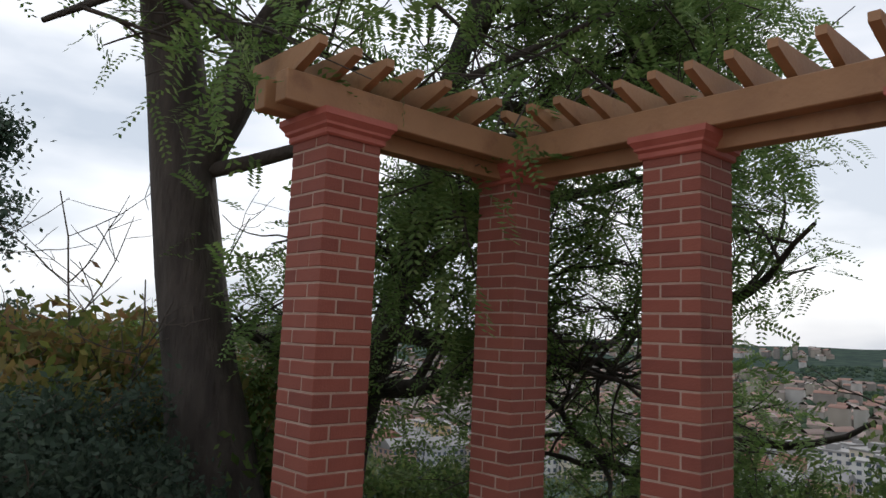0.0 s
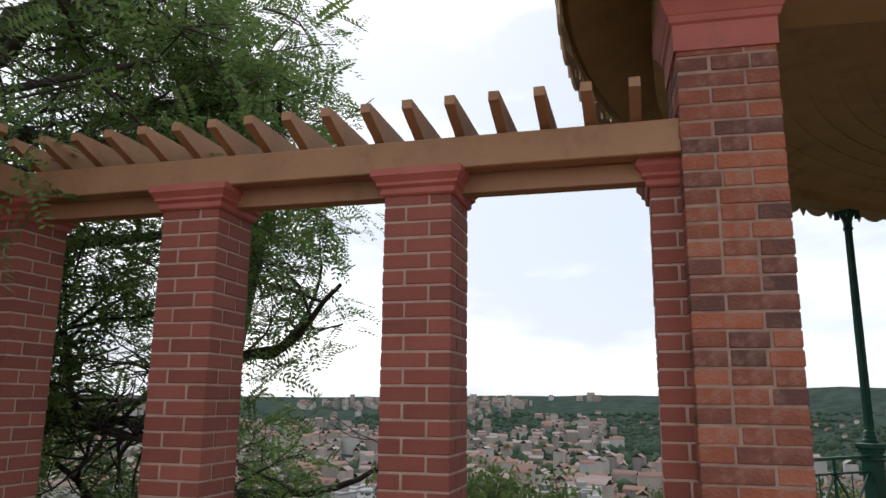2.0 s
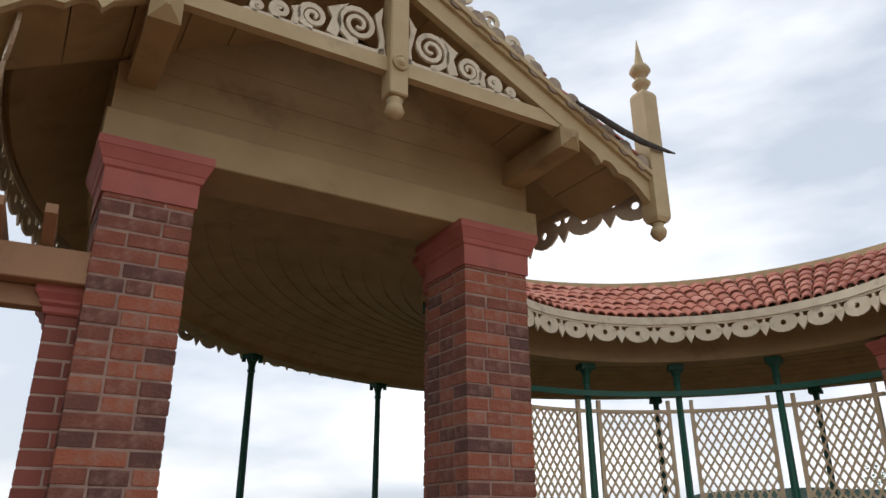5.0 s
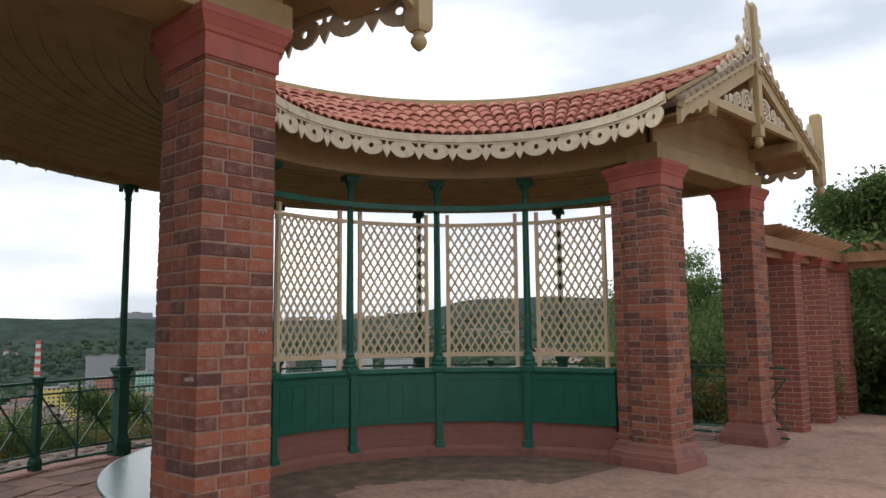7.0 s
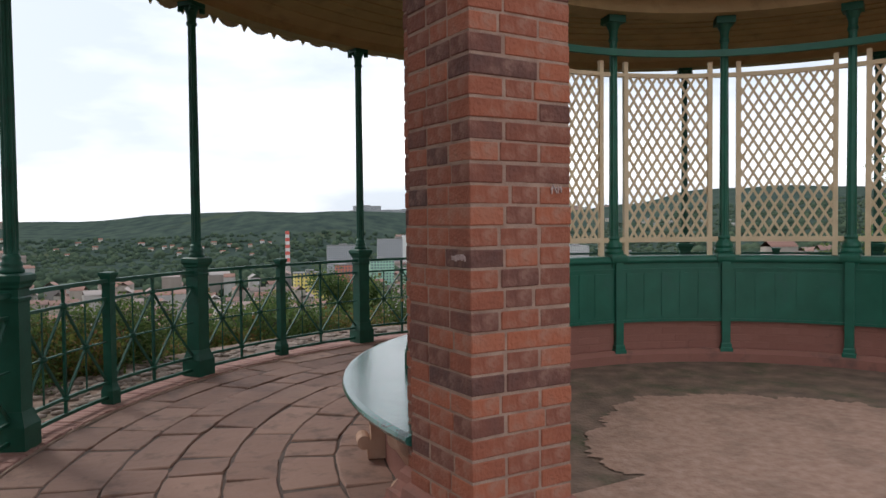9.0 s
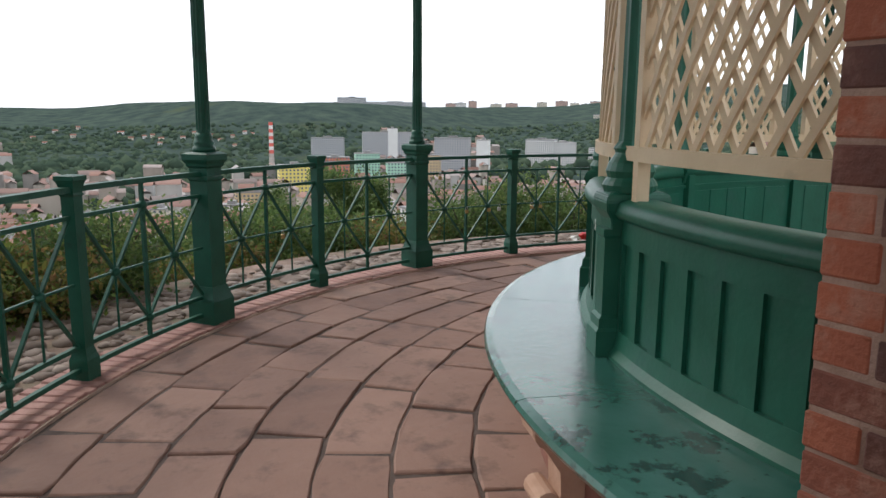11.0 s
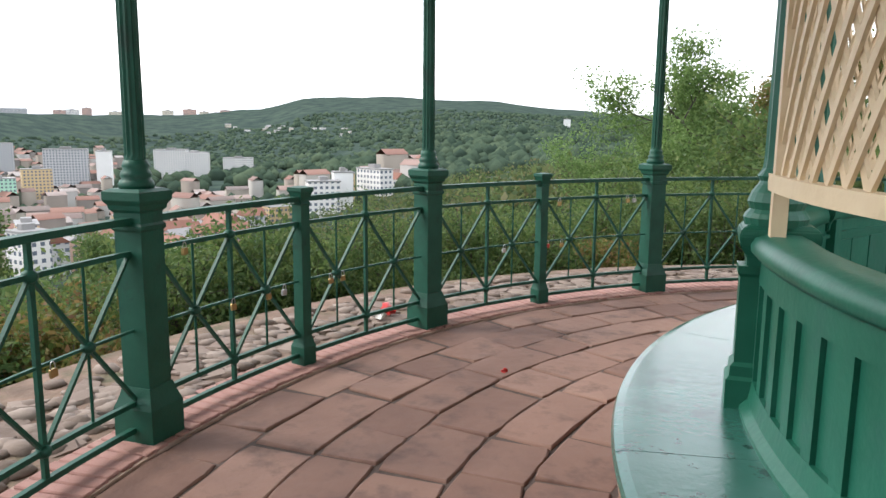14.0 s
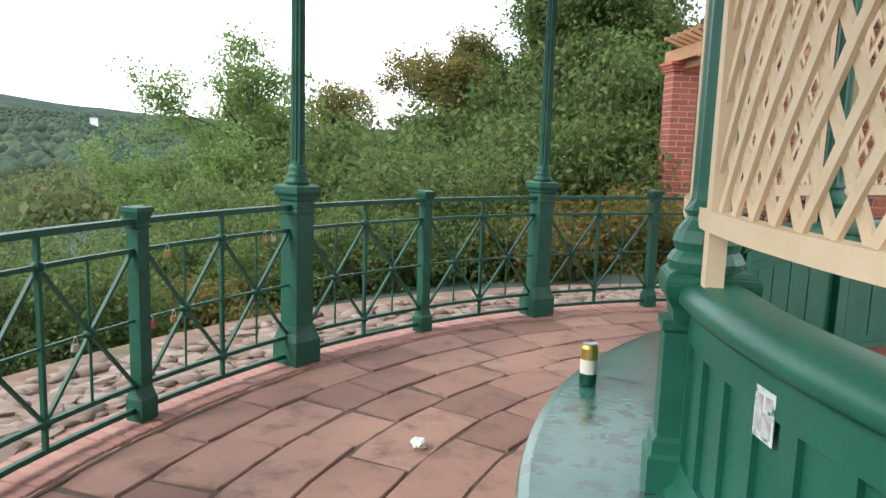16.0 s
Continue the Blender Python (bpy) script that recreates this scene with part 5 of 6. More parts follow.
# ---- the city in the valley ----
def facade_material(name, wallc, win=(0.10, 0.12, 0.15), sx=0.32, sz=0.33):
    m = bpy.data.materials.new(name)
    m.use_nodes = True
    n, l = m.node_tree.nodes, m.node_tree.links
    b = n["Principled BSDF"]
    b.inputs["Roughness"].default_value = 0.85
    co = n.new("ShaderNodeTexCoord")
    br = n.new("ShaderNodeTexBrick")
    br.offset, br.squash = 0.0, 1.0
    br.inputs["Color1"].default_value = br.inputs["Color2"].default_value = (*win, 1)
    br.inputs["Mortar"].default_value = (*wallc, 1)
    br.inputs["Scale"].default_value = 1.0
    br.inputs["Brick Width"].default_value, br.inputs["Row Height"].default_value = 3.2, 3.1
    br.inputs["Mortar Size"].default_value = 0.78
    br.inputs["Mortar Smooth"].default_value = 0.0
    sp = n.new("ShaderNodeSeparateXYZ")
    ad = n.new("ShaderNodeMath")
    cb = n.new("ShaderNodeCombineXYZ")
    l.new(co.outputs["Object"], sp.inputs[0])
    l.new(sp.outputs[0], ad.inputs[0])
    l.new(sp.outputs[1], ad.inputs[1])
    l.new(ad.outputs[0], cb.inputs[0])
    l.new(sp.outputs[2], cb.inputs[1])
    l.new(cb.outputs[0], br.inputs["Vector"])
    l.new(br.outputs["Color"], b.inputs["Base Color"])
    return m


FAC = [facade_material("facade " + nm, c) for nm, c in (("white", (0.62, 0.60, 0.57)), ("cream", (0.56, 0.50, 0.40)), ("pink", (0.48, 0.32, 0.26)), ("grey", (0.40, 0.40, 0.40)), ("ochre", (0.50, 0.37, 0.21)))]
FAC_YELLOW = facade_material("facade yellow", (0.66, 0.55, 0.16))
FAC_GREEN = facade_material("facade mint", (0.33, 0.55, 0.42))
FAC_BRICK = facade_material("facade red brick", (0.45, 0.17, 0.12))
M_ROOF_RED = material("far red roof", [(0.17, 0.075, 0.052), (0.25, 0.12, 0.088)], 0.3, 0.9, bump=0, per_object=0.6)
M_ROOF_GREY = material("far grey roof", [(0.17, 0.165, 0.16), (0.30, 0.29, 0.285)], 0.3, 0.8, bump=0, per_object=0.6)
M_WHITE_FAR = material("far white render", [(0.64, 0.63, 0.61), (0.70, 0.69, 0.67)], 0.1, 0.8, bump=0)


def at_bearing(yaw, dist):
    """A place seen at that yaw and distance from the terrace."""
    return 6.0 - math.sin(radians(yaw)) * dist, 1.5 + math.cos(radians(yaw)) * dist


def house(x, y, w, d, hgt, turn, wall_mat, roof_mat, pitched, label="", name="house"):
    z = ground_at(x, y)
    t = thing(name, pose(x, y, z, 0, 0, turn), label or ("city house with pale walls and a pitched red roof" if pitched else "flat-roofed city apartment block"), "building", "city houses" if not label else "")
    part("wall", one_box((-w / 2, -d / 2, -6), (w / 2, d / 2, hgt)), wall_mat, t)
    bm = bmesh.new()
    if pitched:
        rh = d * 0.38
        o = 0.5
        pts = [(-d / 2 - o, hgt), (d / 2 + o, hgt), (0, hgt + rh)]
        a = [bm.verts.new((-w / 2 - o, u, q)) for u, q in pts]
        b = [bm.verts.new((w / 2 + o, u, q)) for u, q in pts]
        for i in range(3):
            bm.faces.new((a[i], a[(i + 1) % 3], b[(i + 1) % 3], b[i]))
        bm.faces.new(a[::-1])
        bm.faces.new(b)
        bmesh.ops.recalc_face_normals(bm, faces=bm.faces[:])
    else:
        box(bm, (-w / 2 - 0.3, -d / 2 - 0.3, hgt), (w / 2 + 0.3, d / 2 + 0.3, hgt + 0.8))
        box(bm, (-w / 8, -d / 4, hgt + 0.8), (w / 8, d / 4, hgt + 3))
    part("roof", bm, roof_mat, t)
    return t


crg = random.Random(77)
taken, plan = [], []
for i in range(3600):
    yaw = crg.uniform(-96, 14) if crg.random() < 0.93 else crg.uniform(-106, -96)
    dist = 300 + 1350 * crg.random() ** 1.15
    x, y = at_bearing(yaw, dist)
    if (-74 < yaw < -48 and dist > 850) or (yaw < -83 and dist > 800) or dist > 1500 or (yaw < -90 and (dist < 430 or crg.random() < 0.6)) or any(abs(x - a) + abs(y - b) < 17 for a, b in taken):
        continue
    taken.append((x, y))
    plan.append((dist, x, y))
plan.sort()
for i in range(1500):
    yaw, dist = crg.uniform(-47, 16), crg.uniform(1450, 2350)
    if noise.noise(Vector((yaw * 0.12, dist * 0.006, 4.0))) > 0.08:
        plan.append((dist, *at_bearing(yaw, dist)))
far_wall, far_roof = [], []
BOX_F = np.array([(0, 1, 5, 4), (1, 2, 6, 5), (2, 3, 7, 6), (3, 0, 4, 7)])
for i, (dist, x, y) in enumerate(plan):
    tall = crg.random() < 0.2
    w, d, hh = crg.uniform(10, 24), crg.uniform(8, 11), crg.uniform(16, 24) if tall else crg.uniform(8, 14)
    turn = crg.choice((0, 90)) + crg.uniform(-18, 18) + 30
    if i < 280:
        house(x, y, w, d, hh, turn, crg.choice(FAC), M_ROOF_GREY if tall or crg.random() < 0.25 else M_ROOF_RED, not tall)
    else:
        m = pose(x, y, ground_at(x, y), 0, 0, turn)
        far_wall.append(np.array([tuple(m @ Vector(p)) for p in [(-w / 2, -d / 2, -5), (w / 2, -d / 2, -5), (w / 2, d / 2, -5), (-w / 2, d / 2, -5), (-w / 2, -d / 2, hh), (w / 2, -d / 2, hh), (w / 2, d / 2, hh), (-w / 2, d / 2, hh)]]))
        far_roof.append(np.array([tuple(m @ Vector(p)) for p in [(-w / 2 - .4, -d / 2 - .4, hh), (w / 2 + .4, -d / 2 - .4, hh), (w / 2 + .4, d / 2 + .4, hh), (-w / 2 - .4, d / 2 + .4, hh), (-w / 2 - .4, 0, hh + d * .35), (w / 2 + .4, 0, hh + d * .35)]]))
M_FAR_WALL = material("far city walls", [(0.19, 0.18, 0.17), (0.30, 0.25, 0.21), (0.36, 0.33, 0.28), (0.42, 0.405, 0.39)], 0.1, 0.9, bump=0, per_island=0.9)
M_FAR_ROOF = material("far city roofs", [(0.15, 0.13, 0.12), (0.19, 0.095, 0.072), (0.23, 0.125, 0.095), (0.29, 0.265, 0.25)], 0.1, 0.9, bump=0, per_island=0.9)
fw = raw_mesh("far_city_walls", np.concatenate(far_wall), np.concatenate([BOX_F + 8 * i for i in range(len(far_wall))]), M_FAR_WALL)
tagged(fw, "pale walls of the distant city houses", "houses", kind="stuff")
RF = np.array([(0, 1, 5, 4), (2, 3, 4, 5), (1, 2, 5, 5), (3, 0, 4, 4)])[:2]
fr = raw_mesh("far_city_roofs", np.concatenate(far_roof), np.concatenate([RF + 6 * i for i in range(len(far_roof))]), M_FAR_ROOF)
tagged(fr, "red and grey roofs of the distant city houses", "roofs", kind="stuff")


def special(yaw, dist, w, d, hgt, turn, mat, roof_mat, label, top=None, pitched=False):
    x, y = at_bearing(yaw, dist)
    if top is not None:
        hgt = 1.4 + math.tan(radians(top)) * dist - ground_at(x, y)
    return house(x, y, w, d, hgt, yaw + turn, mat, roof_mat, pitched, label, "apartment_block" if not pitched else "house")


def on_slope(yaw, elev, w, d, hgt, turn, mat, roof_mat, label, pitched=False):
    """A building standing where the ground is seen at that elevation."""
    dist = 200.0
    while dist < 2600:
        x, y = at_bearing(yaw, dist)
        if math.degrees(math.atan2(ground_at(x, y) - 1.4, dist)) > elev:
            break
        dist += 20
    k = max(1.0, dist / 1200)
    return house(x, y, w * k, d * k, hgt * k, yaw + turn, mat, roof_mat, pitched, label, "house")


special(-67.4, 640, 27, 14, 0, 8, FAC_YELLOW, M_ROOF_GREY, "yellow painted high apartment block with rows of windows", -3.6)
special(-64.5, 620, 34, 14, 0, 8, FAC[4], M_ROOF_GREY, "ochre apartment block beside the yellow one", -5.6)
special(-70.5, 760, 30, 14, 0, 5, FAC_BRICK, M_ROOF_GREY, "red and white apartment block", -3.0)
special(-73.0, 780, 26, 14, 0, 5, FAC_GREEN, M_ROOF_GREY, "mint green apartment block", -2.7)
special(-75.5, 740, 26, 14, 0, 5, FAC_GREEN, M_ROOF_GREY, "pale green long apartment block", -3.4)
special(-77.8, 800, 26, 14, 0, 5, FAC[4], M_ROOF_GREY, "yellow and orange apartment block", -2.8)
special(-74.6, 1250, 84, 30, 0, 4, FAC[3], M_ROOF_GREY, "wide grey hospital-like slab building", -1.05)
special(-75.0, 1245, 16, 20, 0, 4, M_WHITE_FAR, M_ROOF_GREY, "white stair tower of the slab building", -0.75)
special(-70.0, 1150, 50, 18, 0, 4, FAC[3], M_ROOF_GREY, "grey apartment slab in the valley", -1.5)
special(-79.7, 950, 46, 18, 0, -6, FAC[3], M_ROOF_GREY, "tall grey office block with window rows", -1.45)
special(-82.1, 948, 16, 20, 0, -6, M_WHITE_FAR, M_ROOF_GREY, "white end tower of the office block", -1.6)
special(-86.6, 1150, 44, 40, 0, -8, FAC[0], M_ROOF_GREY, "white exhibition hall in the valley", -1.5)
special(-88.2, 1150, 34, 40, 0, 12, FAC[0], M_ROOF_GREY, "white exhibition hall wing", -1.7)
special(-91.3, 1250, 48, 30, 0, 0, FAC[0], M_ROOF_GREY, "low white industrial hall", -2.1)
on_slope(-103.2, -3.1, 16, 12, 7, 20, FAC[1], M_ROOF_RED, "villa with a steep red roof among trees", True)
special(-97.5, 420, 18, 12, 0, 10, FAC[0], M_ROOF_GREY, "white low building among trees", -3.9)
special(-99.0, 430, 11, 9, 0, 10, M_WHITE_FAR, M_ROOF_GREY, "white silos among trees", -3.2)
on_slope(-116.4, 0.3, 11, 11, 14, 0, M_WHITE_FAR, M_ROOF_GREY, "white tower house on the wooded slope")
special(-71.9, 2050, 78, 20, 0, 0, FAC[3], M_ROOF_GREY, "tall grey building on the ridge", 1.55)
special(-70.7, 2040, 50, 20, 0, 0, FAC[0], M_ROOF_GREY, "lower white wing on the ridge", 1.15)
special(-75.2, 2300, 190, 24, 0, 0, FAC[3], M_ROOF_GREY, "long flat building on the ridge", 1.25)
for yw in (-79.5, -80.3, -81.2, -83, -84.2, -86.5, -88, -89, -89.8, -90.5):
    special(yw, 2600, crg.uniform(25, 45), 18, 0, crg.uniform(-10, 10), crg.choice(FAC[:3]), M_ROOF_GREY, "distant pale apartment tower on the ridge", 1.05 + crg.uniform(0.05, 0.4))
for yw in [crg.uniform(-100, -90.5) for _ in range(16)]:
    on_slope(yw, crg.choice((0.1, -0.1, -0.3)) + crg.uniform(-0.15, 0.15), crg.uniform(5, 10), 4, 2.6, crg.uniform(-10, 10), crg.choice(FAC[:2]), M_ROOF_GREY, "white hillside housing row", True)
for yw in [crg.uniform(-65, -45) for _ in range(26)]:
    on_slope(yw, crg.uniform(-2.2, -0.9), crg.uniform(5, 9), 5, 3.2, crg.uniform(-20, 20), crg.choice(FAC[:2]), M_ROOF_RED, "pale house on the wooded hillside", True)

# the red and white banded chimney
cx, cy = at_bearing(-65.75, 900)
cz = ground_at(cx, cy)
ctop = 1.4 + math.tan(radians(-0.32)) * 900
chim = thing("factory_chimney", pose(cx, cy, cz), "tall factory chimney with red and white bands", "chimney")
M_BAND_RED = material("chimney red band", [(0.55, 0.10, 0.08), (0.62, 0.14, 0.11)], 0.5, 0.8, bump=0)
M_BAND_WHITE = material("chimney white band", [(0.62, 0.58, 0.56), (0.70, 0.66, 0.64)], 0.5, 0.8, bump=0)
M_SHAFT = material("chimney concrete", [(0.38, 0.33, 0.30), (0.45, 0.40, 0.36)], 0.3, 0.9, bump=0)
H = ctop - cz
for i in range(9):
    z0, z1 = H * (0.46 + 0.06 * i), H * (0.46 + 0.06 * (i + 1))
    bm = bmesh.new()
    rad = lambda z: 3.3 - 1.0 * z / H
    lathe(bm, [(rad(z0), z0), (rad(z1), z1)], 16)
    part("band", bm, M_BAND_RED if i % 2 == 0 else M_BAND_WHITE, chim, smooth=False)
bm = bmesh.new()
lathe(bm, [(3.6, -2), (rad(H * 0.46), H * 0.46)], 16)
part("shaft", bm, M_SHAFT, chim)

# far woods: clumps over the slopes and ridges
ico = bmesh.new()
bmesh.ops.create_icosphere(ico, subdivisions=1, radius=1.0)
iv = np.array([tuple(v.co) for v in ico.verts])
ifc = np.array([[v.index for v in f.verts] for f in ico.faces])
ico.free()
wv, wf = [], []
wr = np.random.default_rng(12)


near_tops = []


def clump(x, y, s, lift=0.45):
    if math.hypot(x - 6, y - 1.5) < 380:
        q = wr.normal(0, 1, (130, 3))
        q /= np.linalg.norm(q, axis=1)[:, None]
        near_tops.append((q * wr.uniform(0.55, 1.1, (130, 1)) * np.array([s, s, s * wr.uniform(0.8, 1.2)]) + np.array([x, y, ground_at(x, y) + s * lift]), s))
        return
    v = iv * (1 + wr.uniform(-0.28, 0.28, (len(iv), 1))) * np.array([s, s, s * wr.uniform(0.75, 1.15)]) + np.array([x, y, ground_at(x, y) + s * lift])
    wf.append(ifc + len(wv) * len(iv))
    wv.append(v)


for i in range(6500):
    yaw = wr.uniform(-150, 20)
    u = wr.random()
    dist = 60 + 500 * wr.random() ** 1.2 if u < 0.45 else 560 + 900 * wr.random() if u < 0.6 else 560 + 600 * wr.random()
    x, y = at_bearing(yaw, dist)
    if dist < 1150 and yaw > -97 and dist > 280 and wr.random() < 0.45:
        continue
    clump(x, y, (1.6 + dist * 0.006) * wr.uniform(0.8, 1.5) if dist < 1150 else wr.uniform(7, 13), 0.45 if dist < 1150 else 0.1)
for i in range(24000):
    yaw = wr.uniform(-152, -28)
    dist = 900 + 1500 * wr.random() ** 1.1
    if dist > 1500 + 400 * smooth(0, 25, abs(90 + yaw - 22)) or (-97 < yaw < -84 and dist < 1150) or (yaw > -62 and dist < 980):
        continue
    clump(*at_bearing(yaw, dist), wr.uniform(3.5, 6.5), 0.05)
# foliage tones paled and cooled, so the aerial haze sits in the base colour
M_WOODS = material("haze-tinted distant woods", [(0.030, 0.048, 0.036), (0.050, 0.074, 0.050), (0.078, 0.105, 0.066)], 0.15, 0.95, bump=0.8, bump_scale=0.8, per_island=0.75, distance=0.6, gloss=0.0)
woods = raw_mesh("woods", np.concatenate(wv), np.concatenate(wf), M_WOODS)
leafy = [leaves(p, 1, 0.05 * k, 0.42 * k ** 0.7, wr, 0.7)[0] for p, k in near_tops]
leafy = np.concatenate(leafy)
scrub = raw_mesh("slope_scrub", leafy, np.arange(len(leafy)).reshape(-1, 4), M_LEAF_SCRUB)
tagged(scrub, "leafy scrub and tree tops over the slopes below the terrace", "scrub", kind="stuff")
tagged(woods, "green woods over the slopes and distant ridges", "woods", kind="stuff")

# ---- loose things on the terrace ----
can = thing("drink_can", PAVI @ Matrix.Translation(pol(2.915, 12.4 - AXIS, 0.461)), "green and gold drink can standing on the bench", "can")
M_CAN_GREEN = material("green can", [(0.01, 0.09, 0.05), (0.015, 0.11, 0.06)], 9, 0.3, 0.6, bump=0)
M_CAN_GOLD = material("gold can", [(0.55, 0.36, 0.10), (0.62, 0.42, 0.14)], 9, 0.3, 0.8, bump=0)
M_CAN_PALE = material("pale can label", [(0.60, 0.58, 0.50), (0.66, 0.64, 0.56)], 9, 0.5, bump=0)
M_ALU = material("bare aluminium", [(0.6, 0.6, 0.6), (0.7, 0.7, 0.7)], 9, 0.3, 1.0, bump=0)
for nm, mt, pr in (("body", M_CAN_GREEN, [(0.026, 0), (0.033, 0.008), (0.033, 0.05)]), ("label_band", M_CAN_PALE, [(0.0332, 0.05), (0.0332, 0.105)]), ("shoulder", M_CAN_GOLD, [(0.033, 0.105), (0.033, 0.148), (0.027, 0.162)]), ("lid", M_ALU, [(0.027, 0.162), (0.0275, 0.167), (0.024, 0.165)])):
    bm = bmesh.new()
    lathe(bm, pr, 20)
    part(nm, bm, mt, can, smooth=False)

M_PAPER = material("white paper", [(0.72, 0.70, 0.66), (0.8, 0.78, 0.74)], 20, 0.9, bump=0.3)
M_RED_PLASTIC = material("red plastic", [(0.55, 0.02, 0.02), (0.65, 0.04, 0.03)], 20, 0.4, bump=0)


def crumple(name, m, mat, size, label, cat, seed):
    bm = bmesh.new()
    bmesh.ops.create_icosphere(bm, subdivisions=2, radius=size)
    rg2 = random.Random(seed)
    for v in bm.verts:
        v.co *= rg2.uniform(0.35, 1.35)
        v.co.z = max(v.co.z * 0.8, -size * 0.4) + size * 0.4
    ob = link_mesh(name, bm, mat)
    ob.matrix_world = m
    return tagged(ob, label, cat)


crumple("crumpled_tissue", pose(10.52, -0.89, 0.004), M_PAPER, 0.036, "crumpled white paper tissue on the flags", "tissue", 4)
crumple("bottle_cap", pose(10.2, 0.66, 0.004), M_RED_PLASTIC, 0.017, "small red plastic cap on the flags", "cap", 5)
crumple("red_wrapper", PAV @ Matrix.Translation(pol(5.44, 29.0 - AXIS, 0.03)), M_RED_PLASTIC, 0.06, "crushed red drink cup by the railing", "cup", 6)
crumple("white_wrapper", PAV @ Matrix.Translation(pol(5.40, 30.3 - AXIS, 0.03)), M_PAPER, 0.055, "crumpled white wrapper by the railing", "wrapper", 7)


def sticker(name, a, z, w, hgt, mat, label, bars=()):
    t = thing(name, PAVI @ Matrix.Translation(pol(W1 - 0.0055, a, z)) @ Matrix.Rotation(radians(a), 4, 'Z') , label, "sticker")
    part("sheet", one_box((0, -w / 2, -hgt / 2), (0.002, w / 2, hgt / 2)), mat, t)
    for y0, y1, z0, z1, mt in bars:
        part("print", one_box((0.002, y0, z0), (0.003, y1, z1)), mt, t)
    return t


M_LIME = material("lime sticker", [(0.45, 0.85, 0.02), (0.5, 0.9, 0.04)], 9, 0.5, bump=0)
M_NAVY = material("dark blue print", [(0.02, 0.02, 0.08), (0.05, 0.04, 0.16)], 30, 0.5, bump=0)
M_GREYPRINT = material("grey print", [(0.25, 0.26, 0.26), (0.5, 0.5, 0.5)], 40, 0.6, bump=0)

M_WORN = material("worn sticker paper", [(0.46, 0.50, 0.46), (0.64, 0.65, 0.62)], 30, 0.8, bump=0, stain=(0.03, 0.12, 0.085), stain_scale=38, stain_at=(0.5, 0.62))
sticker("sticker", 41.0 - AXIS, 0.876, 0.075, 0.10, M_WORN, "worn white paper sticker with grey print on the panelling", [(-0.03, -0.006, -0.036, 0.036, M_GREYPRINT), (0.0, 0.03, -0.04, 0.006, M_GREYPRINT), (0.004, 0.028, 0.014, 0.038, M_GREYPRINT)])
sticker("sticker", 49.5 - AXIS, 0.840, 0.10, 0.145, M_LIME, "lime and dark blue paper sticker on the panelling", [(-0.01, 0.046, -0.068, 0.06, M_NAVY), (-0.036, -0.028, -0.03, 0.04, M_NAVY)])
sticker("sticker", 78.9 - AXIS, 0.808, 0.05, 0.065, M_NAVY, "small dark sticker on the green panelling")
sticker("sticker", 85.8 - AXIS, 0.844, 0.04, 0.09, M_WORN, "torn white sticker remains on the panelling")
sticker("sticker", 96.1 - AXIS, 0.883, 0.035, 0.045, M_WORN, "small torn white sticker on the panelling")

# padlocks on the railing
M_BRASS = material("tarnished brass", [(0.35, 0.24, 0.10), (0.45, 0.32, 0.14)], 20, 0.4, 0.9, bump=0)
M_STEEL = material("dull steel", [(0.35, 0.35, 0.35), (0.5, 0.5, 0.5)], 20, 0.4, 1.0, bump=0)
lrg = random.Random(3)
for i in range(16):
    a = lrg.choice([lrg.uniform(-12, 12), lrg.uniform(12, 37), lrg.uniform(-37, -12)])
    z = lrg.choice([0.50, 0.50, 0.83])
    t = thing("padlock", PAV @ Matrix.Translation(pol(R_OUT - 0.012, a, z)) @ Matrix.Rotation(radians(a), 4, 'Z') @ pose(0, 0, 0, lrg.uniform(-12, 12)), lrg.choice(["small brass padlock hanging on the railing", "small steel padlock hanging on the railing"]), "padlock", "padlocks on the railing")
    mt = M_RED_PLASTIC if i == 5 else lrg.choice([M_BRASS, M_STEEL, M_STEEL, M_BRASS])
    part("lock_body", one_box((-0.008, -0.017, -0.055), (0.008, 0.017, -0.022), None, 0.003), mt, t)
    path = [(Vector((0, 0.011, -0.024)), 0.0025)] + [(Vector((0, 0.011 * math.cos(math.pi * k / 6), -0.012 + 0.018 * math.sin(math.pi * k / 6))), 0.0025) for k in range(7)] + [(Vector((0, -0.011, -0.024)), 0.0025)]
    sv, sf = tubes([path], 5)
    raw_mesh("shackle", sv, sf, M_STEEL, t)

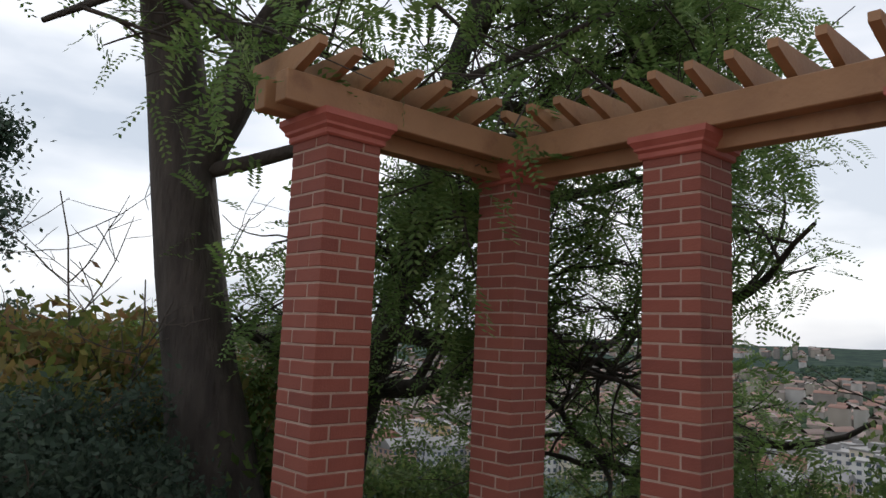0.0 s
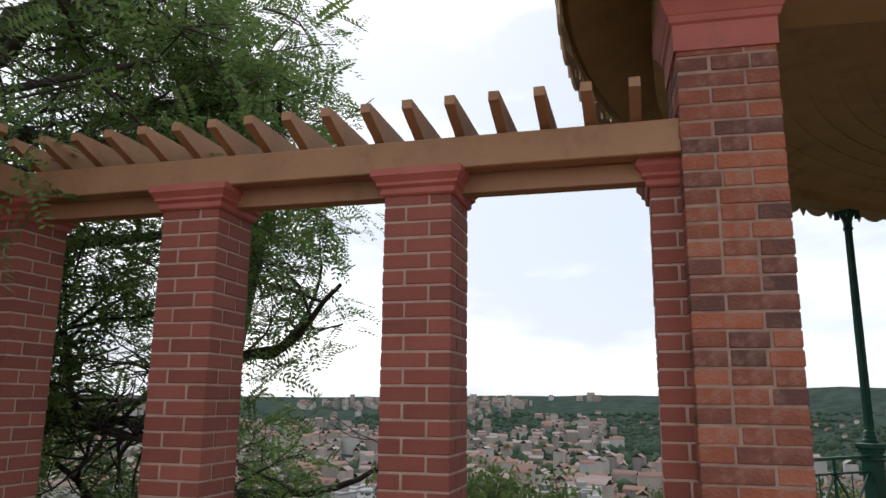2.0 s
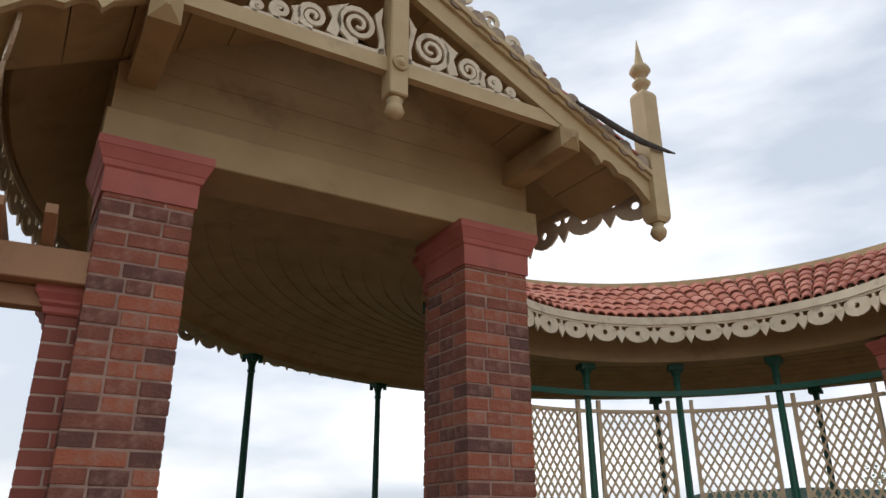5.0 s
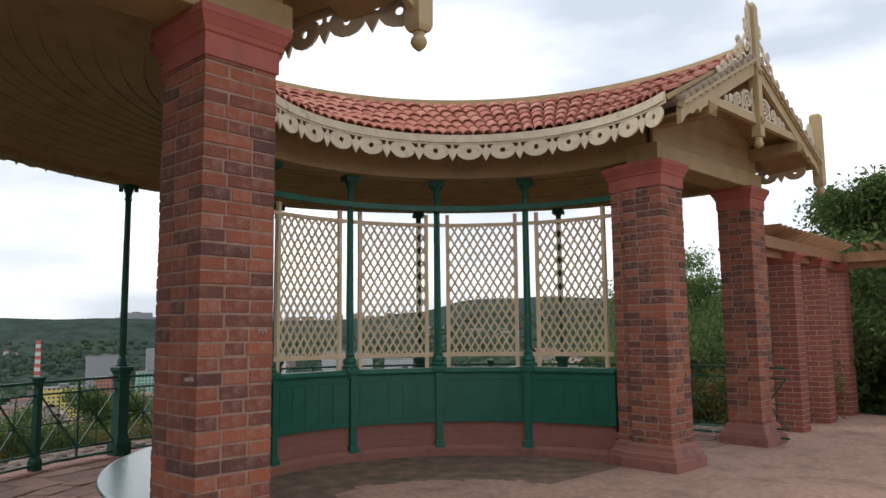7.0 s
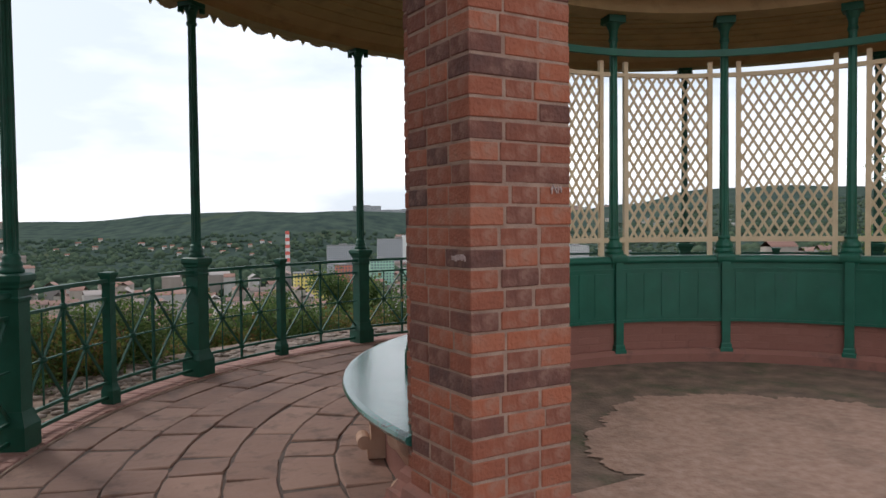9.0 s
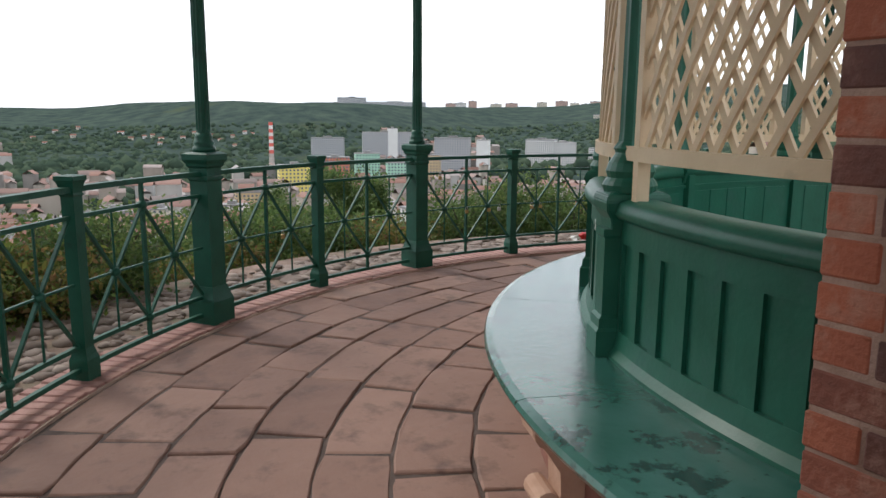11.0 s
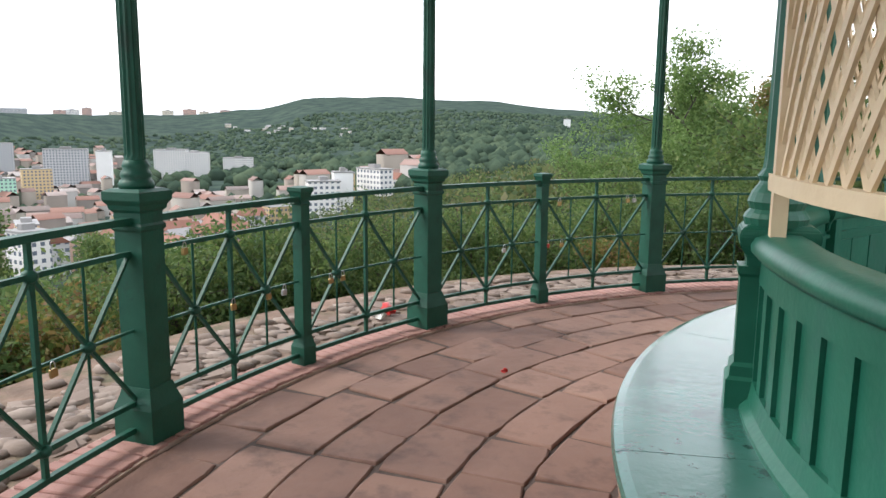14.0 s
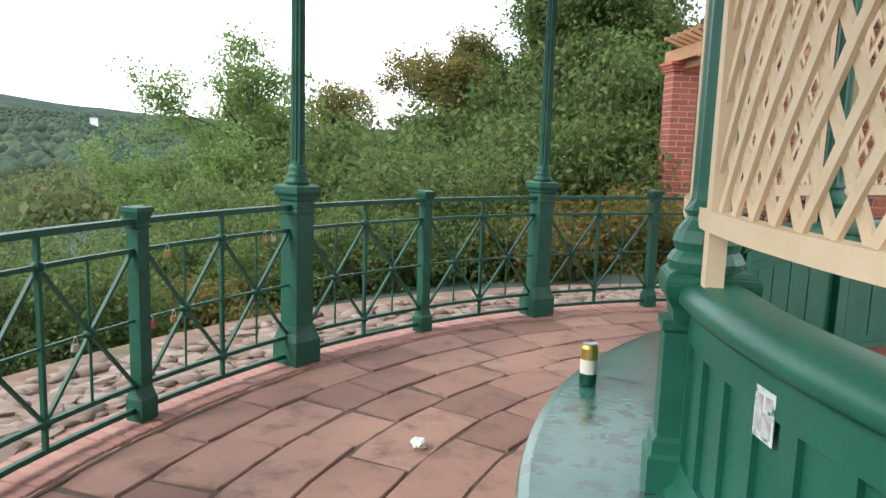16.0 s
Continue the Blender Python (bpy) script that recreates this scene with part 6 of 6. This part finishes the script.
# ---- flags, kerb bricks, rubble ----
floor = thing("floor", PAV, "worn red sandstone flags laid in curved rows", "floor", kind="structure")
frg = random.Random(15)
edges = [2.80, 3.09, 3.41, 3.70, 4.02, 4.31, 4.63, 4.92]
for r0, r1 in zip(edges, edges[1:]):
    a = -98.0 + frg.uniform(0, 6)
    while a < 97:
        w = math.degrees(frg.uniform(0.32, 0.78) / r1)
        b = min(a + w, 98)
        g = math.degrees(frg.uniform(0.004, 0.009) / r0)
        j = lambda k: frg.uniform(-0.022, 0.022)
        tilt = [frg.uniform(-0.011, 0.005) for _ in range(4)]
        bm = bmesh.new()
        n = 5
        ja, jb, jc, jd = j(0), j(0), frg.uniform(-0.6, 0.6), frg.uniform(-0.6, 0.6)
        ring = []
        for k in range(n + 1):
            q = a + g + (b - a - 2 * g) * k / n
            ring.append((r0 + 0.004 + ja * (0.5 - k / n) * 0.6 + frg.uniform(-.005, .005), q, tilt[0] + (tilt[1] - tilt[0]) * k / n) if 0 < k < n else (r0 + 0.008 + frg.uniform(0, .008), q + (g if k == 0 else -g) * 0.3, tilt[0] if k == 0 else tilt[1]))
        for k in range(n + 1):
            q = b - g + jc * 0.6 - (b - a - 2 * g + jc * 0.6 - jd * 0.6) * k / n
            ring.append((r1 - 0.004 + jb * (0.5 - k / n) * 0.6 + frg.uniform(-.005, .005), q, tilt[2] + (tilt[3] - tilt[2]) * k / n) if 0 < k < n else (r1 - 0.008 - frg.uniform(0, .008), q - (g if k == 0 else -g) * 0.3, tilt[2] if k == 0 else tilt[3]))
        c = sum((pol(*p) for p in ring), Vector()) / len(ring)
        top = [bm.verts.new(c + (pol(*p) - c) * 0.955 + Vector((0, 0, frg.uniform(0, 0.003)))) for p in ring]
        rim = [bm.verts.new(c + (pol(p[0], p[1], p[2] - 0.003) - c) * 0.988) for p in ring]
        mid = [bm.verts.new(pol(p[0], p[1], p[2] - 0.010)) for p in ring]
        low = [bm.verts.new(pol(p[0], p[1], -0.05)) for p in ring]
        m = len(ring)
        bm.faces.new(top)
        for k in range(m):
            l2 = (k + 1) % m
            bm.faces.new((rim[k], rim[l2], top[l2], top[k]))
            bm.faces.new((mid[k], mid[l2], rim[l2], rim[k]))
            bm.faces.new((low[k], low[l2], mid[l2], mid[k]))
        bmesh.ops.recalc_face_normals(bm, faces=bm.faces[:])
        part("flagstone", bm, M_FLAG, floor)
        a = b

wall_brick = me_for(brick_mesh(0.238, 0.03, 0.064), M_PLINTH)
for row in range(4):
    for i in range(29):
        a = -87.5 + 6.1 * (i + 0.5 * (row % 2)) + frg.uniform(-0.1, 0.1)
        if a < 87.5:
            ob = bpy.data.objects.new("brick", wall_brick)
            scene.collection.objects.link(ob)
            ob.parent = wall
            ob.matrix_basis = Matrix.Translation(pol(W0 + 0.032 + frg.uniform(-.002, .002), a, 0.147 + 0.073 * row)) @ Matrix.Rotation(radians(a + 90 + frg.uniform(-.5, .5)), 4, 'Z')

kerb = thing("kerb", PAV, "curved kerb of pinkish bricks laid on edge under the railing", "kerb", kind="structure")
arc_ob("kerb_bed", rect(4.93, 5.26, -0.12, 0.004), -98, 98, 90, M_MORTAR, kerb)
kme = bpy.data.meshes.new("kerb_brick")
bm = bmesh.new()
box(bm, (-0.155, -0.034, -0.04), (0.155, 0.034, 0.0), None, 0.006)
bm.to_mesh(kme)
bm.free()
kme.materials.append(M_KERB)
nk = 236
for i in range(nk):
    a = -97.5 + 195 * (i + 0.5) / nk
    ob = bpy.data.objects.new("kerb_brick", kme)
    scene.collection.objects.link(ob)
    ob.parent = kerb
    ob.matrix_basis = Matrix.Translation(pol(5.095 + frg.uniform(-.006, .006), a, 0.016 + frg.uniform(-.004, .003))) @ Matrix.Rotation(radians(a + frg.uniform(-1, 1)), 4, 'Z') @ pose(0, 0, 0, frg.uniform(-1.5, 1.5), frg.uniform(-.6, .6))

stone_rng = random.Random(5)
rubble = thing("rubble_edging", PAV, "pale rough stones set along the outside of the railing", "stones", kind="structure")
arc_ob("rubble_bed", [(5.24, -0.2), (6.35, -0.3), (6.3, -0.03), (5.26, -0.002)], -98, 98, 90, M_DIRT, rubble)
smesh = []
for k in range(6):
    bm = bmesh.new()
    bmesh.ops.create_icosphere(bm, subdivisions=1, radius=0.09)
    for v in bm.verts:
        v.co *= frg.uniform(0.75, 1.25)
        v.co.z = min(v.co.z * 0.45, 0.022)
    me = bpy.data.meshes.new("stone")
    bm.to_mesh(me)
    bm.free()
    me.materials.append(M_STONE)
    smesh.append(me)
for i in range(300):
    a = frg.uniform(-85, 40)
    r = 5.33 + 0.62 * frg.random() ** 1.3
    ob = bpy.data.objects.new("stone", frg.choice(smesh))
    scene.collection.objects.link(ob)
    ob.parent = rubble
    s = frg.uniform(0.5, 1.1)
    ob.matrix_basis = Matrix.Translation(pol(r, a, 0.0 - 0.02 * (r - 5.26))) @ pose(0, 0, 0, frg.uniform(-8, 8), frg.uniform(-8, 8), frg.uniform(0, 360)) @ Matrix.Diagonal((s * 1.2, s, s * 0.8, 1))

# the smaller stones and chips between, one joined part
sv, sf = [], []
ic = bmesh.new()
bmesh.ops.create_icosphere(ic, subdivisions=1, radius=0.05)
cv = np.array([tuple(v.co) for v in ic.verts])
cf = np.array([[v.index for v in f.verts] for f in ic.faces])
ic.free()
for i in range(1500):
    a = frg.uniform(-88, 92)
    r = 5.28 + 0.8 * frg.random()
    s = frg.uniform(0.5, 1.7)
    p = pol(r, a, 0.0 - 0.02 * (r - 5.26))
    sv.append(cv * np.array([s * 1.2, s, s * 0.35]) * (1 + nrng.uniform(-0.25, 0.25, (len(cv), 1))) + np.array(tuple(p)))
    sf.append(cf + i * len(cv))
M_CHIPS = material("small pale stones", [(0.12, 0.085, 0.065), (0.20, 0.15, 0.12), (0.30, 0.24, 0.20)], 8, 0.9, bump=0.4, per_island=0.7)
chips = raw_mesh("small_stones", np.concatenate(sv), np.concatenate(sf), M_CHIPS, rubble)
tagged(chips, kind="stuff")

# pale scratched marks on two bricks of the bench-end pillar
M_SCRATCH = material("pale scratches", [(0.36, 0.26, 0.24), (0.50, 0.40, 0.38)], 30, 0.9, bump=0)
srg = random.Random(31)


def scratches(m, n, width, tall, label):
    t = thing("scratched_marks", m, label, "graffiti", "scratched marks")
    for k in range(n):
        x = width * ((k + 0.5) / n - 0.5)
        hh = tall * srg.uniform(0.6, 1.0)
        mk = Matrix.Translation((0, x, srg.uniform(-0.004, 0.004))) @ Matrix.Rotation(radians(srg.uniform(-30, 30)), 4, 'X')
        part("scratch", one_box((-0.004, -0.0018, -hh / 2), (0.0022, 0.0018, hh / 2), mk), M_SCRATCH, t)
        mk = Matrix.Translation((0, x, srg.uniform(-0.4, 0.4) * tall)) @ Matrix.Rotation(radians(srg.uniform(60, 110)), 4, 'X')
        part("scratch", one_box((-0.004, -0.0016, -width / n * 0.5), (0.0022, 0.0016, width / n * 0.5), mk), M_SCRATCH, t)


scratches(PM @ pose(X_B + 0.2445, 0.15, 1.242), 9, 0.10, 0.024, "pale scratched marks on a dark brick of the pillar")
scratches(PM @ pose(2.63, 0.2325, 1.50, 0, 0, 90), 4, 0.06, 0.04, "pale scratched strokes on a brick of the pillar")
